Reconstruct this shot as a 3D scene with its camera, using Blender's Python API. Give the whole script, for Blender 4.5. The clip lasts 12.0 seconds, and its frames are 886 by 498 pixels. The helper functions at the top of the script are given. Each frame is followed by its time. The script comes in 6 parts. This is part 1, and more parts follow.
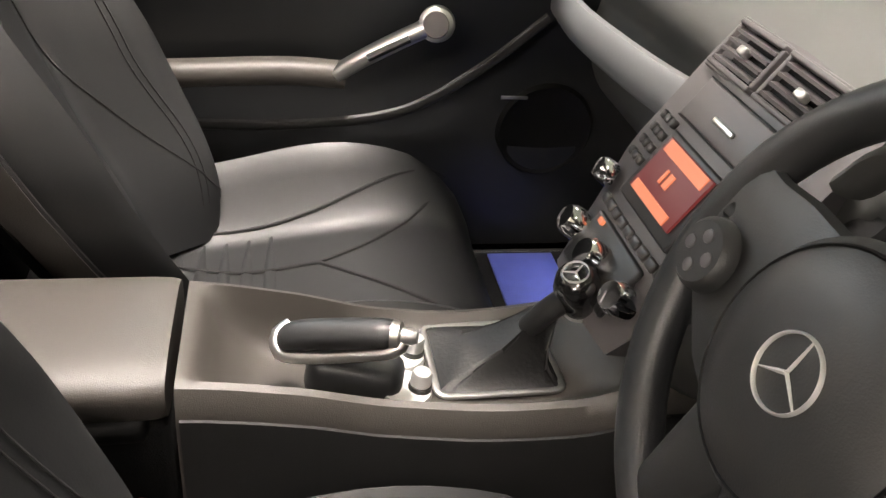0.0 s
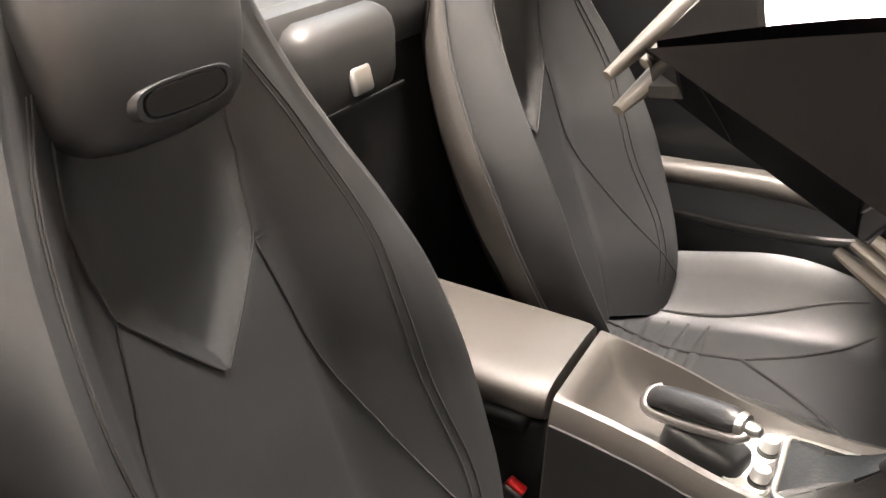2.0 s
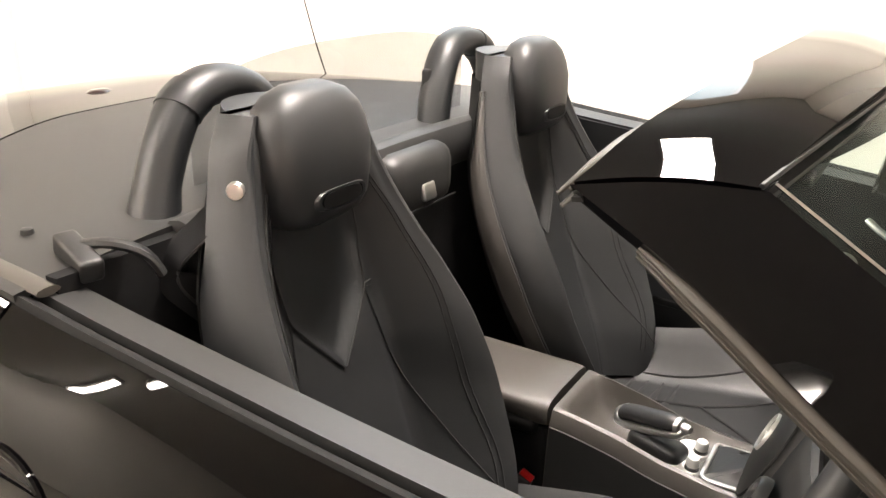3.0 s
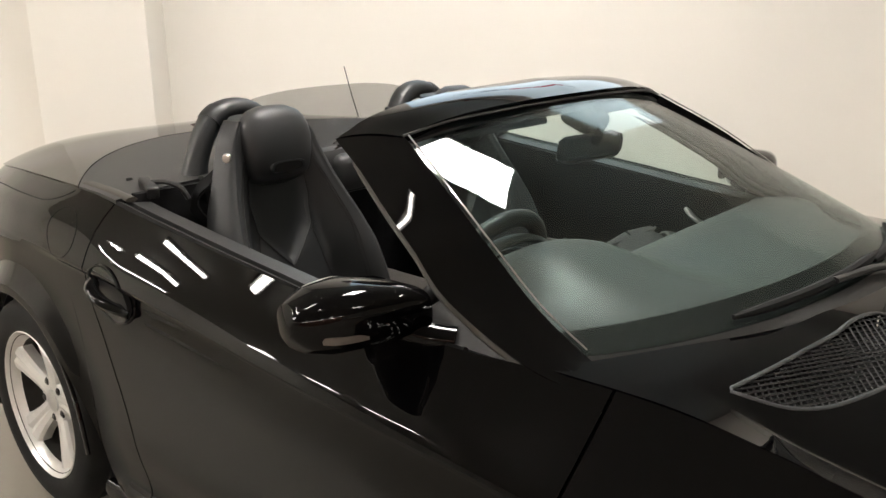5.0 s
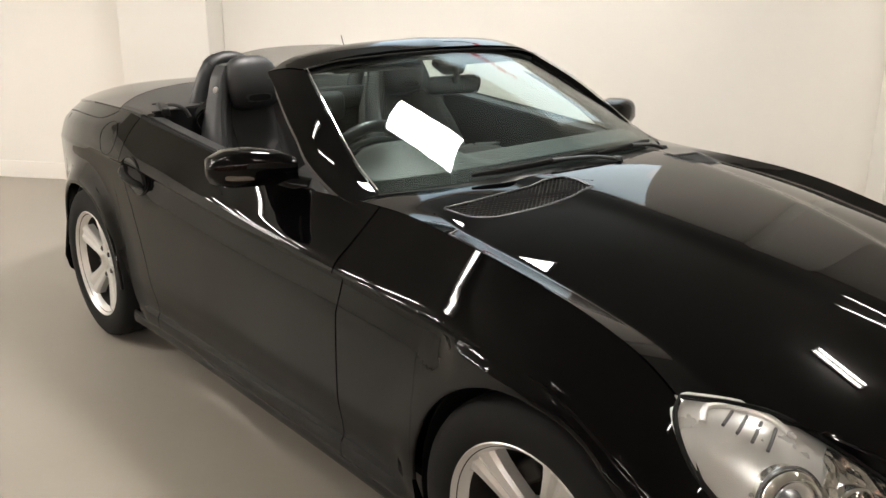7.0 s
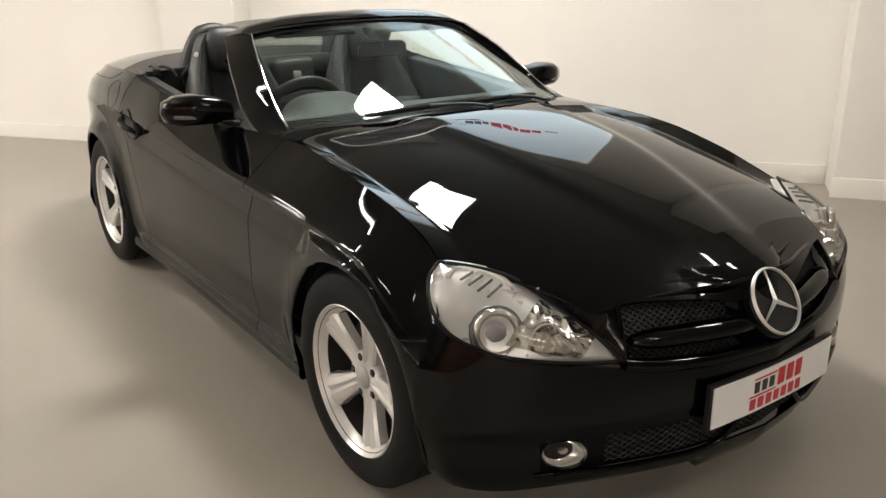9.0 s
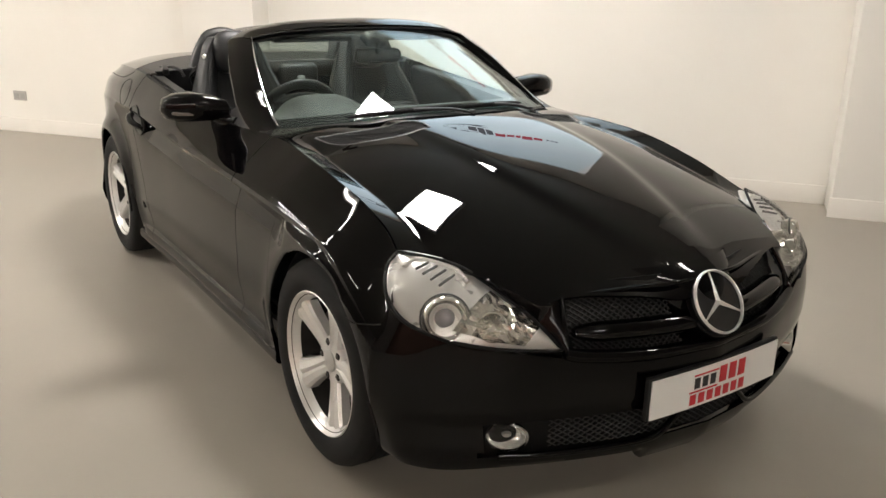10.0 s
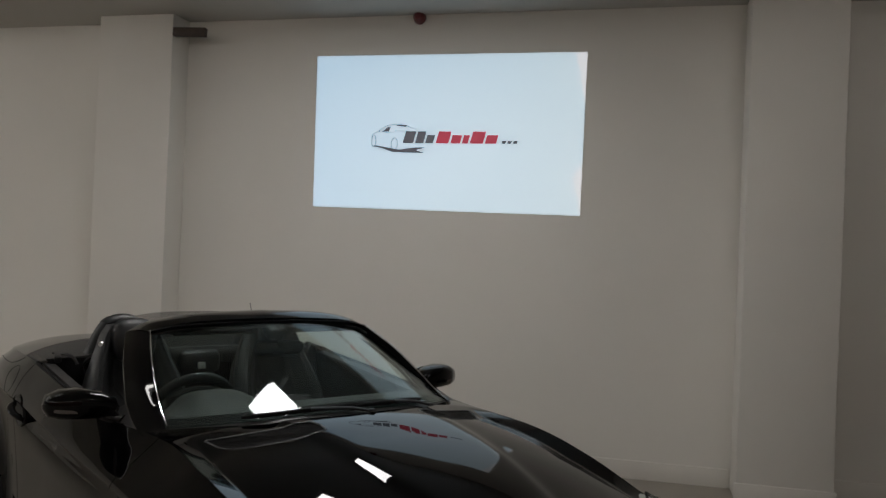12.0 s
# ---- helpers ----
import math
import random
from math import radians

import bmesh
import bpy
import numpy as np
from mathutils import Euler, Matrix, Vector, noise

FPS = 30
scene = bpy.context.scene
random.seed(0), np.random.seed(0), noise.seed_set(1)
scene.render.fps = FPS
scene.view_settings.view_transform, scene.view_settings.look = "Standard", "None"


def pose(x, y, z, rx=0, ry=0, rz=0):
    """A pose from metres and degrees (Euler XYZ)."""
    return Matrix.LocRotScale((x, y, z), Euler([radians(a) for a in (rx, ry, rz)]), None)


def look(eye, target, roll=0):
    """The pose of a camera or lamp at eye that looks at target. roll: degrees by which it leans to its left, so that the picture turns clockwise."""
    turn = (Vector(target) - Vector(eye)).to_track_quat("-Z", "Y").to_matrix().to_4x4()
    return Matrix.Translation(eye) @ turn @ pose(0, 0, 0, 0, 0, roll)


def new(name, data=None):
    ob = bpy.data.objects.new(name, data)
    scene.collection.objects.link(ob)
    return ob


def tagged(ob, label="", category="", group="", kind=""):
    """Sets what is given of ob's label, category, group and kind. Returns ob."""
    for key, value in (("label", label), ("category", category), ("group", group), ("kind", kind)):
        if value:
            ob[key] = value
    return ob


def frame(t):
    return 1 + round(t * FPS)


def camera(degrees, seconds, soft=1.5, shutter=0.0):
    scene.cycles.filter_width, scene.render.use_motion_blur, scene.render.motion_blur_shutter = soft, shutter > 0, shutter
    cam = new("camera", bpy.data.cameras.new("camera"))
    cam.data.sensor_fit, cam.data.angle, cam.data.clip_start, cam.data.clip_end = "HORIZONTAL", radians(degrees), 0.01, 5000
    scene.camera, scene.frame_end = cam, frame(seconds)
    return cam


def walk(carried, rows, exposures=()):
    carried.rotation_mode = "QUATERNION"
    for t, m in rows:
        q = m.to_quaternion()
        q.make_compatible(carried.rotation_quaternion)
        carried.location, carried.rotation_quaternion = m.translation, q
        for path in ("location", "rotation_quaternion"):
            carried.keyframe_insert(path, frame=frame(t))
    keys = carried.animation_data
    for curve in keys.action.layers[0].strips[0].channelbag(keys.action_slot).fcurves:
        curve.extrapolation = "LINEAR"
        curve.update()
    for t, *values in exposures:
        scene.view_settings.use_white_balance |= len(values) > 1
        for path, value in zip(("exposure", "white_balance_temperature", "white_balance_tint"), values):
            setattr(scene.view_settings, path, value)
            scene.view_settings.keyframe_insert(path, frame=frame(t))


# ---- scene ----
cam = camera(56.4, 12.0, 1.5)
PATH = [
    (0, (-1.505, -0.665, 1.138), (-1.127, 0.975, 0.058), 6.2),
    (0.5, (-1.461, -0.668, 1.139), (-1.63, 1.001, 0.051), 5.0),
    (1, (-1.399, -0.7, 1.127), (-1.926, 0.918, 0.075), 3.7),
    (1.5, (-1.381, -0.706, 1.14), (-2.082, 0.863, 0.118), 0.4),
    (2, (-1.35, -0.82, 1.227), (-2.195, 0.72, 0.271), 0.7),
    (2.5, (-1.272, -1.029, 1.315), (-2.187, 0.542, 0.481), 1.8),
    (2.7, (-1.231, -1.118, 1.344), (-2.151, 0.477, 0.562), 1.8),
    (4.3, (-0.535, -1.592, 1.414), (-1.717, -0.082, 0.846), 0.5),
    (4.5, (-0.413, -1.617, 1.437), (-1.627, -0.135, 0.86), 0.5),
    (5, (-0.127, -1.676, 1.423), (-1.404, -0.245, 0.855), 0.0),
    (5.5, (0.169, -1.797, 1.407), (-1.13, -0.386, 0.839), -0.3),
    (6, (0.443, -1.847, 1.401), (-0.893, -0.477, 0.821), 0.5),
    (6.5, (0.733, -1.859, 1.398), (-0.662, -0.556, 0.801), 0.6),
    (7, (0.973, -1.927, 1.413), (-0.454, -0.662, 0.813), 0.2),
    (7.2, (1.073, -1.928, 1.43), (-0.371, -0.683, 0.826), 0.3),
    (8.8, (1.768, -1.872, 1.405), (0.233, -0.756, 0.776), -0.8),
    (9, (1.833, -1.846, 1.401), (0.296, -0.736, 0.763), -0.5),
    (9.5, (1.994, -1.788, 1.395), (0.435, -0.707, 0.764), 0.8),
    (10, (2.055, -1.782, 1.389), (0.472, -0.721, 0.783), 1.0),
    (10.5, (2.07, -1.766, 1.412), (0.478, -0.67, 0.899), 1.5),
    (11, (2.059, -1.735, 1.463), (0.473, -0.539, 1.226), 2.4),
    (11.5, (2.063, -1.724, 1.508), (0.509, -0.467, 1.46), 2.5),
    (12, (2.053, -1.717, 1.526), (0.504, -0.453, 1.542), 2.3),
]
EXPOSURE = [(0.0, 2.30, 7050, 17), (1.2, 2.40, 7050, 17), (1.9, 2.98, 7150, 18), (2.4, 2.55, 7050, 17), (2.7, 2.38, 7050, 17), (4.3, 0.92, 6620, 12), (10.6, 0.92, 6620, 12), (11.0, 0.45, 6560, 12), (11.3, 0.08, 6500, 12), (11.6, -0.30, 6450, 12), (12.0, -1.08, 6320, 12)]
walk(cam, [(t, look(e, a, r)) for t, e, a, r in PATH], EXPOSURE)


# ---- world and fixed light ----
world = bpy.data.worlds.new("world")
scene.world = world
world.use_nodes = True
world.node_tree.nodes["Background"].inputs["Color"].default_value = (0.5, 0.47, 0.42, 1)
world.node_tree.nodes["Background"].inputs["Strength"].default_value = 0.02


# ---- materials ----
def mat(name, base, rough=0.5, metal=0.0, coat=0.0, coat_rough=0.03, spec=0.5, vary=0.0, scale=20.0, bump=0.0, bscale=300.0, rvary=0.0):
    """A node material: a base colour with two scales of noise, roughness variation and fine relief."""
    m = bpy.data.materials.new(name)
    m.use_nodes = True
    nt = m.node_tree
    b = nt.nodes["Principled BSDF"]
    b.inputs["Base Color"].default_value = (*base, 1)
    b.inputs["Roughness"].default_value = rough
    b.inputs["Metallic"].default_value = metal
    b.inputs["Coat Weight"].default_value = coat
    b.inputs["Coat Roughness"].default_value = coat_rough
    b.inputs["Specular IOR Level"].default_value = spec
    tc = nt.nodes.new("ShaderNodeTexCoord")
    if vary or rvary:
        big = nt.nodes.new("ShaderNodeTexNoise")
        big.inputs["Scale"].default_value = scale
        big.inputs["Detail"].default_value = 6
        nt.links.new(tc.outputs["Object"], big.inputs["Vector"])
        if vary:
            mix = nt.nodes.new("ShaderNodeMix")
            mix.data_type = "RGBA"
            mix.inputs["A"].default_value = (*[c * (1 - vary) for c in base], 1)
            mix.inputs["B"].default_value = (*[min(1, c * (1 + vary)) for c in base], 1)
            nt.links.new(big.outputs["Fac"], mix.inputs["Factor"])
            nt.links.new(mix.outputs["Result"], b.inputs["Base Color"])
        if rvary:
            mr = nt.nodes.new("ShaderNodeMapRange")
            mr.inputs["To Min"].default_value = rough - rvary
            mr.inputs["To Max"].default_value = rough + rvary
            nt.links.new(big.outputs["Fac"], mr.inputs["Value"])
            nt.links.new(mr.outputs["Result"], b.inputs["Roughness"])
    if bump:
        fine = nt.nodes.new("ShaderNodeTexNoise")
        fine.inputs["Scale"].default_value = bscale
        fine.inputs["Detail"].default_value = 3
        nt.links.new(tc.outputs["Object"], fine.inputs["Vector"])
        bp = nt.nodes.new("ShaderNodeBump")
        bp.inputs["Strength"].default_value = bump
        bp.inputs["Distance"].default_value = 0.002
        nt.links.new(fine.outputs["Fac"], bp.inputs["Height"])
        nt.links.new(bp.outputs["Normal"], b.inputs["Normal"])
    return m


def glass_mat(name, tint, ior=1.5):
    """A thin pane: clear with a slight tint, and a gloss that grows at flat angles."""
    m = bpy.data.materials.new(name)
    m.use_nodes = True
    nt = m.node_tree
    nt.nodes.remove(nt.nodes["Principled BSDF"])
    tr, gl = nt.nodes.new("ShaderNodeBsdfTransparent"), nt.nodes.new("ShaderNodeBsdfGlossy")
    tr.inputs["Color"].default_value = (*tint, 1)
    gl.inputs["Roughness"].default_value = 0.0
    lw, pw, ad, mx = (nt.nodes.new(k) for k in ("ShaderNodeLayerWeight", "ShaderNodeMath", "ShaderNodeMath", "ShaderNodeMixShader"))
    lw.inputs["Blend"].default_value = 0.5
    pw.operation, pw.inputs[1].default_value = "POWER", 5.0
    f0 = ((ior - 1) / (ior + 1)) ** 2
    ad.operation, ad.inputs[1].default_value, ad.inputs[2].default_value = "MULTIPLY_ADD", 0.55, f0
    nt.links.new(lw.outputs["Facing"], pw.inputs[0])
    nt.links.new(pw.outputs[0], ad.inputs[0])
    nt.links.new(ad.outputs[0], mx.inputs["Fac"])
    nt.links.new(tr.outputs[0], mx.inputs[1])
    nt.links.new(gl.outputs[0], mx.inputs[2])
    nt.links.new(mx.outputs[0], nt.nodes["Material Output"].inputs["Surface"])
    return m


def glow_mat(name, colour, strength):
    m = bpy.data.materials.new(name)
    m.use_nodes = True
    b = m.node_tree.nodes["Principled BSDF"]
    b.inputs["Base Color"].default_value = (0.8, 0.8, 0.8, 1)
    b.inputs["Emission Color"].default_value = (*colour, 1)
    b.inputs["Emission Strength"].default_value = strength
    return m


PAINT = mat("black_car_paint", (0.0012, 0.0011, 0.0013), 0.3, 0.0, 1.0, 0.012, 0.0)
PAINT.node_tree.nodes["Principled BSDF"].inputs["Coat IOR"].default_value = 1.31
TRIM = mat("satin_black_trim", (0.012, 0.012, 0.012), 0.42, bump=0.15, bscale=900)
RUBBER = mat("rubber", (0.007, 0.007, 0.007), 0.75, vary=0.3, scale=30, bump=0.2, bscale=500, spec=0.25)
LEATHER = mat("black_leather", (0.0155, 0.0162, 0.0172), 0.46, vary=0.2, scale=9, bump=0.08, bscale=520, rvary=0.06)
LEATHER2 = mat("ribbed_black_leather", (0.0095, 0.0105, 0.0116), 0.44, vary=0.2, scale=9, bump=0.025, bscale=520, rvary=0.06)
PLASTIC = mat("soft_black_plastic", (0.017, 0.017, 0.017), 0.48, vary=0.2, scale=14, bump=0.12, bscale=700)
GREYPL = mat("grey_console_plastic", (0.055, 0.05, 0.045), 0.42, vary=0.12, scale=12, bump=0.25, bscale=800)
CARPET = mat("black_carpet", (0.010, 0.010, 0.0105), 0.95, spec=0.1, vary=0.4, scale=40, bump=0.6, bscale=700)
CHROME = mat("chrome", (0.75, 0.75, 0.76), 0.08, 1.0)
BADGE = mat("badge_silver", (0.82, 0.82, 0.81), 0.28, 0.7)
SATIN = mat("satin_silver", (0.55, 0.55, 0.54), 0.3, 1.0)
ALLOY = mat("silver_alloy", (0.68, 0.67, 0.65), 0.30, 0.45, 0.6, 0.08, vary=0.06, scale=25)
DARKMETAL = mat("dark_metal", (0.08, 0.075, 0.07), 0.45, 0.8, vary=0.4, scale=20)
GLASS = glass_mat("windscreen_glass", (0.80, 0.88, 0.86))
CLEAR = glass_mat("clear_lens", (0.97, 0.97, 0.97), 1.45)
SMOKE = glass_mat("smoked_deflector", (0.74, 0.74, 0.74), 1.45)
SEALGREY = mat("weather_seal", (0.048, 0.043, 0.036), 0.55, vary=0.15, scale=20)
RED = mat("red_plastic", (0.55, 0.012, 0.012), 0.3)
REDGLASS = mat("red_lamp_lens", (0.35, 0.01, 0.008), 0.08, coat=1.0)
MIRRORGLASS = mat("mirror_glass", (0.85, 0.86, 0.87), 0.01, 1.0)
SMOKED = mat("dark_lamp_lens", (0.02, 0.004, 0.004), 0.08, coat=1.0)
MESH = mat("black_mesh", (0.004, 0.004, 0.004), 0.6, spec=0.15)
GRID = mat("black_grid_plastic", (0.010, 0.010, 0.010), 0.5, spec=0.35)
WHITEPL = mat("white_plate", (0.78, 0.78, 0.76), 0.35)
INKRED = mat("red_ink", (0.55, 0.02, 0.03), 0.4)
INKBLK = mat("black_ink", (0.015, 0.015, 0.017), 0.4)


# ---- building helpers ----
def pchip(xs, ys, x):
    """A smooth monotone curve through the knots (xs, ys), at x."""
    xs, ys, x = np.array(xs, float), np.array(ys, float), np.asarray(x, float)
    if xs[0] > xs[-1]:
        xs, ys = xs[::-1], ys[::-1]
    h, d = np.diff(xs), np.diff(ys) / np.diff(xs)
    m = np.zeros_like(ys)
    for i in range(1, len(xs) - 1):
        if d[i - 1] * d[i] > 0:
            a, b = 2 * h[i] + h[i - 1], h[i] + 2 * h[i - 1]
            m[i] = (a + b) / (a / d[i - 1] + b / d[i])
    m[0], m[-1] = d[0], d[-1]
    i = np.clip(np.searchsorted(xs, x) - 1, 0, len(h) - 1)
    t = np.clip((x - xs[i]) / h[i], 0, 1)
    return ((1 + 2 * t) * (1 - t) ** 2 * ys[i] + t * (1 - t) ** 2 * h[i] * m[i]
            + t * t * (3 - 2 * t) * ys[i + 1] + t * t * (t - 1) * h[i] * m[i + 1])


def spline(points, n):
    """n points along a smooth curve through the given points."""
    p = np.array(points, float)
    s = np.concatenate([[0], np.cumsum(np.linalg.norm(np.diff(p, axis=0), axis=1))])
    q = np.concatenate([[2 * p[0] - p[1]], p, [2 * p[-1] - p[-2]]])
    out = []
    for v in np.linspace(0, s[-1], n):
        i = min(max(np.searchsorted(s, v) - 1, 0), len(p) - 2)
        t = (v - s[i]) / (s[i + 1] - s[i])
        a, b, c, d = q[i], q[i + 1], q[i + 2], q[i + 3]
        out.append(0.5 * (2 * b + (c - a) * t + (2 * a - 5 * b + 4 * c - d) * t * t + (3 * b - a - 3 * c + d) * t ** 3))
    return np.array(out)


def mesh_bm(verts, faces):
    bm = bmesh.new()
    vs = [bm.verts.new(v) for v in verts]
    for f in faces:
        if len(set(f)) > 2:
            try:
                bm.faces.new([vs[i] for i in f])
            except ValueError:
                pass
    bmesh.ops.remove_doubles(bm, verts=bm.verts, dist=1e-5)
    bmesh.ops.recalc_face_normals(bm, faces=bm.faces)
    return bm


def sheet(P, thick=0.004, keep=None):
    """A panel of even thickness over a grid of points; keep drops cells of the grid."""
    P = np.asarray(P, float)
    nu, nv, _ = P.shape
    du, dv = np.gradient(P, axis=0), np.gradient(P, axis=1)
    n = np.cross(du, dv)
    n /= np.maximum(np.linalg.norm(n, axis=2, keepdims=True), 1e-9)
    Q = P - n * thick
    verts = np.concatenate([P.reshape(-1, 3), Q.reshape(-1, 3)])
    N, faces, edges = nu * nv, [], {}
    for i in range(nu - 1):
        for j in range(nv - 1):
            if keep is not None and not keep[i][j]:
                continue
            a, b, c, d = i * nv + j, (i + 1) * nv + j, (i + 1) * nv + j + 1, i * nv + j + 1
            faces += [(a, b, c, d), (d + N, c + N, b + N, a + N)]
            for e in ((a, b), (b, c), (c, d), (d, a)):
                if (e[1], e[0]) in edges:
                    del edges[(e[1], e[0])]
                else:
                    edges[e] = 1
    faces += [(b, a, a + N, b + N) for a, b in edges]
    return mesh_bm(verts, faces)


def tube(path, section, closed=False, scale=None, up=(0, 0, 1)):
    """Sweeps a closed section (across, up) along a path. scale: one factor a point."""
    path, section = np.array(path, float), np.array(section, float)
    n, k = len(path), len(section)
    t = np.gradient(path, axis=0)
    if closed:
        t = np.roll(path, -1, 0) - np.roll(path, 1, 0)
    t /= np.linalg.norm(t, axis=1, keepdims=True)
    verts = []
    for i in range(n):
        side = np.cross(t[i], up)
        side /= np.linalg.norm(side)
        upv = np.cross(side, t[i])
        f = 1 if scale is None else scale[i]
        verts += [path[i] + f * (s[0] * side + s[1] * upv) for s in section]
    faces = []
    for i in range(n if closed else n - 1):
        a, b = i * k, ((i + 1) % n) * k
        faces += [(a + j, a + (j + 1) % k, b + (j + 1) % k, b + j) for j in range(k)]
    if not closed:
        faces += [tuple(range(k))[::-1], tuple(range((n - 1) * k, n * k))]
    return mesh_bm(verts, faces)


def ring(rx, ry, n=16, power=2.0):
    """A closed section: an ellipse, squarer with a higher power."""
    a = np.linspace(0, 2 * np.pi, n, endpoint=False)
    c, s = np.cos(a), np.sin(a)
    return np.stack([rx * np.sign(c) * np.abs(c) ** (2 / power), ry * np.sign(s) * np.abs(s) ** (2 / power)], 1)


def loft(rings, caps=True):
    """Joins closed rings of equal length."""
    k = len(rings[0])
    verts, faces = np.concatenate(rings), []
    for i in range(len(rings) - 1):
        a, b = i * k, (i + 1) * k
        faces += [(a + j, a + (j + 1) % k, b + (j + 1) % k, b + j) for j in range(k)]
    if caps:
        faces += [tuple(range(k))[::-1], tuple(range(len(verts) - k, len(verts)))]
    return mesh_bm(verts, faces)


def box(sx, sy, sz, at=(0, 0, 0), bevel=0.0, m=None):
    """A box with rounded edges, its middle at a place, or at the pose m."""
    bm = bmesh.new()
    bmesh.ops.create_cube(bm, size=1)
    bmesh.ops.scale(bm, vec=(sx, sy, sz), verts=bm.verts)
    if bevel:
        bmesh.ops.bevel(bm, geom=bm.edges[:], offset=bevel, segments=3, profile=0.5, affect="EDGES")
    bmesh.ops.transform(bm, matrix=(m if m is not None else Matrix.Translation(at)), verts=bm.verts)
    return bm


def disc(r, h, m, n=32, bevel=0.0, r2=None):
    """A round plug along its own z, at the pose m."""
    bm = bmesh.new()
    bmesh.ops.create_cone(bm, cap_ends=True, segments=n, radius1=r, radius2=r if r2 is None else r2, depth=h)
    if bevel:
        bmesh.ops.bevel(bm, geom=[e for e in bm.edges if len(e.link_faces) == 2 and any(len(f.verts) > 4 for f in e.link_faces)],
                        offset=bevel, segments=2, profile=0.5, affect="EDGES")
    bmesh.ops.transform(bm, matrix=m, verts=bm.verts)
    return bm


def lathe(profile, m, n=48):
    """Turns a profile of (radius, height) round z, at the pose m."""
    a = np.linspace(0, 2 * np.pi, n, endpoint=False)
    rings = [np.stack([r * np.cos(a), r * np.sin(a), np.full(n, h)], 1) for r, h in profile]
    bm = loft(rings, caps=False)
    bmesh.ops.transform(bm, matrix=m, verts=bm.verts)
    return bm


def join(*bms):
    out = bmesh.new()
    for b in bms:
        me = bpy.data.meshes.new("t")
        b.to_mesh(me)
        out.from_mesh(me)
        bpy.data.meshes.remove(me)
        b.free()
    return out


def mirrored(bm):
    """A copy on the other side of the car."""
    c = bm.copy()
    bmesh.ops.scale(c, vec=(1, -1, 1), verts=c.verts)
    bmesh.ops.reverse_faces(c, faces=c.faces)
    return c


def part(name, bm, material, parent=None, label="", angle=40):
    """Links a bmesh as one mesh object under a thing or a part."""
    me = bpy.data.meshes.new(name)
    for f in bm.faces:
        f.smooth = True
    lim = radians(angle)
    for e in bm.edges:
        if len(e.link_faces) == 2 and e.calc_face_angle(0) > lim:
            e.smooth = False
    bm.to_mesh(me)
    bm.free()
    me.materials.append(material)
    ob = new(name, me)
    if parent is not None:
        ob.parent = parent
    if label:
        tagged(ob, label)
    return ob


def pair(name, bm, material, parent, label=""):
    """The same part on both sides of the car."""
    other = mirrored(bm)
    return part(name, bm, material, parent, label), part(name, other, material, parent, label)


def thing(name, label, category, at=(0, 0, 0), group="", kind=""):
    ob = new(name)
    ob.empty_display_size = 0.1
    ob.location = at
    return tagged(ob, label, category, group, kind)


# ---- room: axes u along the back wall, v towards it ----
ROOM = pose(0, 0, 0, 0, 0, 37)


def wall_mat(name, base, stain=0.05):
    m = mat(name, base, 0.75, vary=stain, scale=1.3, bump=0.12, bscale=160, spec=0.3)
    return m


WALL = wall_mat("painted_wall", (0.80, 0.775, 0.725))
# off-white like the walls; the weak light up there is put into its colour
CEIL = wall_mat("dimmed_ceiling_paint", (0.50, 0.485, 0.455))
SKIRT = mat("skirting_paint", (0.80, 0.77, 0.72), 0.4, vary=0.05, scale=4)
FLOOR = mat("painted_floor", (0.33, 0.30, 0.255), 0.42, vary=0.16, scale=1.1, rvary=0.08, bump=0.08, bscale=60)


def room_box(name, u0, u1, v0, v1, z0, z1, material, label="", category="", kind="structure", bevel=0.004):
    bm = box(u1 - u0, v1 - v0, z1 - z0, bevel=bevel,
             m=ROOM @ Matrix.Translation(((u0 + u1) / 2, (v0 + v1) / 2, (z0 + z1) / 2)))
    return tagged(part(name, bm, material), label, category, "", kind)


U0, U1, V0, V1, ZC = -13.5, 9.5, -12.0, 3.43, 3.35
room_box("floor", U0 - 0.2, U1 + 0.2, V0 - 0.2, V1 + 0.2, -0.2, 0.0, FLOOR, "smooth grey painted concrete floor with faint stains", "floor", bevel=0)
room_box("ceiling", U0 - 0.2, U1 + 0.2, V0 - 0.2, V1 + 0.2, ZC, ZC + 0.2, CEIL, "off-white painted plaster ceiling, coloured darker for the weak light on it", "ceiling", bevel=0)
room_box("wall_north", U0 - 0.2, U1 + 0.2, V1, V1 + 0.2, 0.0, ZC, WALL, "off-white painted wall behind the car", "wall", bevel=0)
DARKWALL = wall_mat("dark_brown_wall", (0.34, 0.19, 0.14), 0.25)
room_box("wall_south", U0 - 0.2, U1 + 0.2, V0 - 0.2, V0, 0.0, ZC, DARKWALL, "plain red-brown painted wall", "wall", bevel=0)
room_box("wall_west", U0 - 0.2, U0, V0, V1, 0.0, ZC, WALL, "plain off-white painted wall", "wall", bevel=0)
room_box("wall_east", U1, U1 + 0.2, V0, V1, 0.0, ZC, WALL, "plain off-white painted wall", "wall", bevel=0)
room_box("pillar_1", -3.74, -3.08, 3.19, V1, 0.0, ZC, WALL, "shallow off-white wall pillar", "pillar")
room_box("pillar_2", 1.228, 1.815, 3.08, V1, 0.0, ZC, WALL, "shallow off-white wall pillar", "pillar")
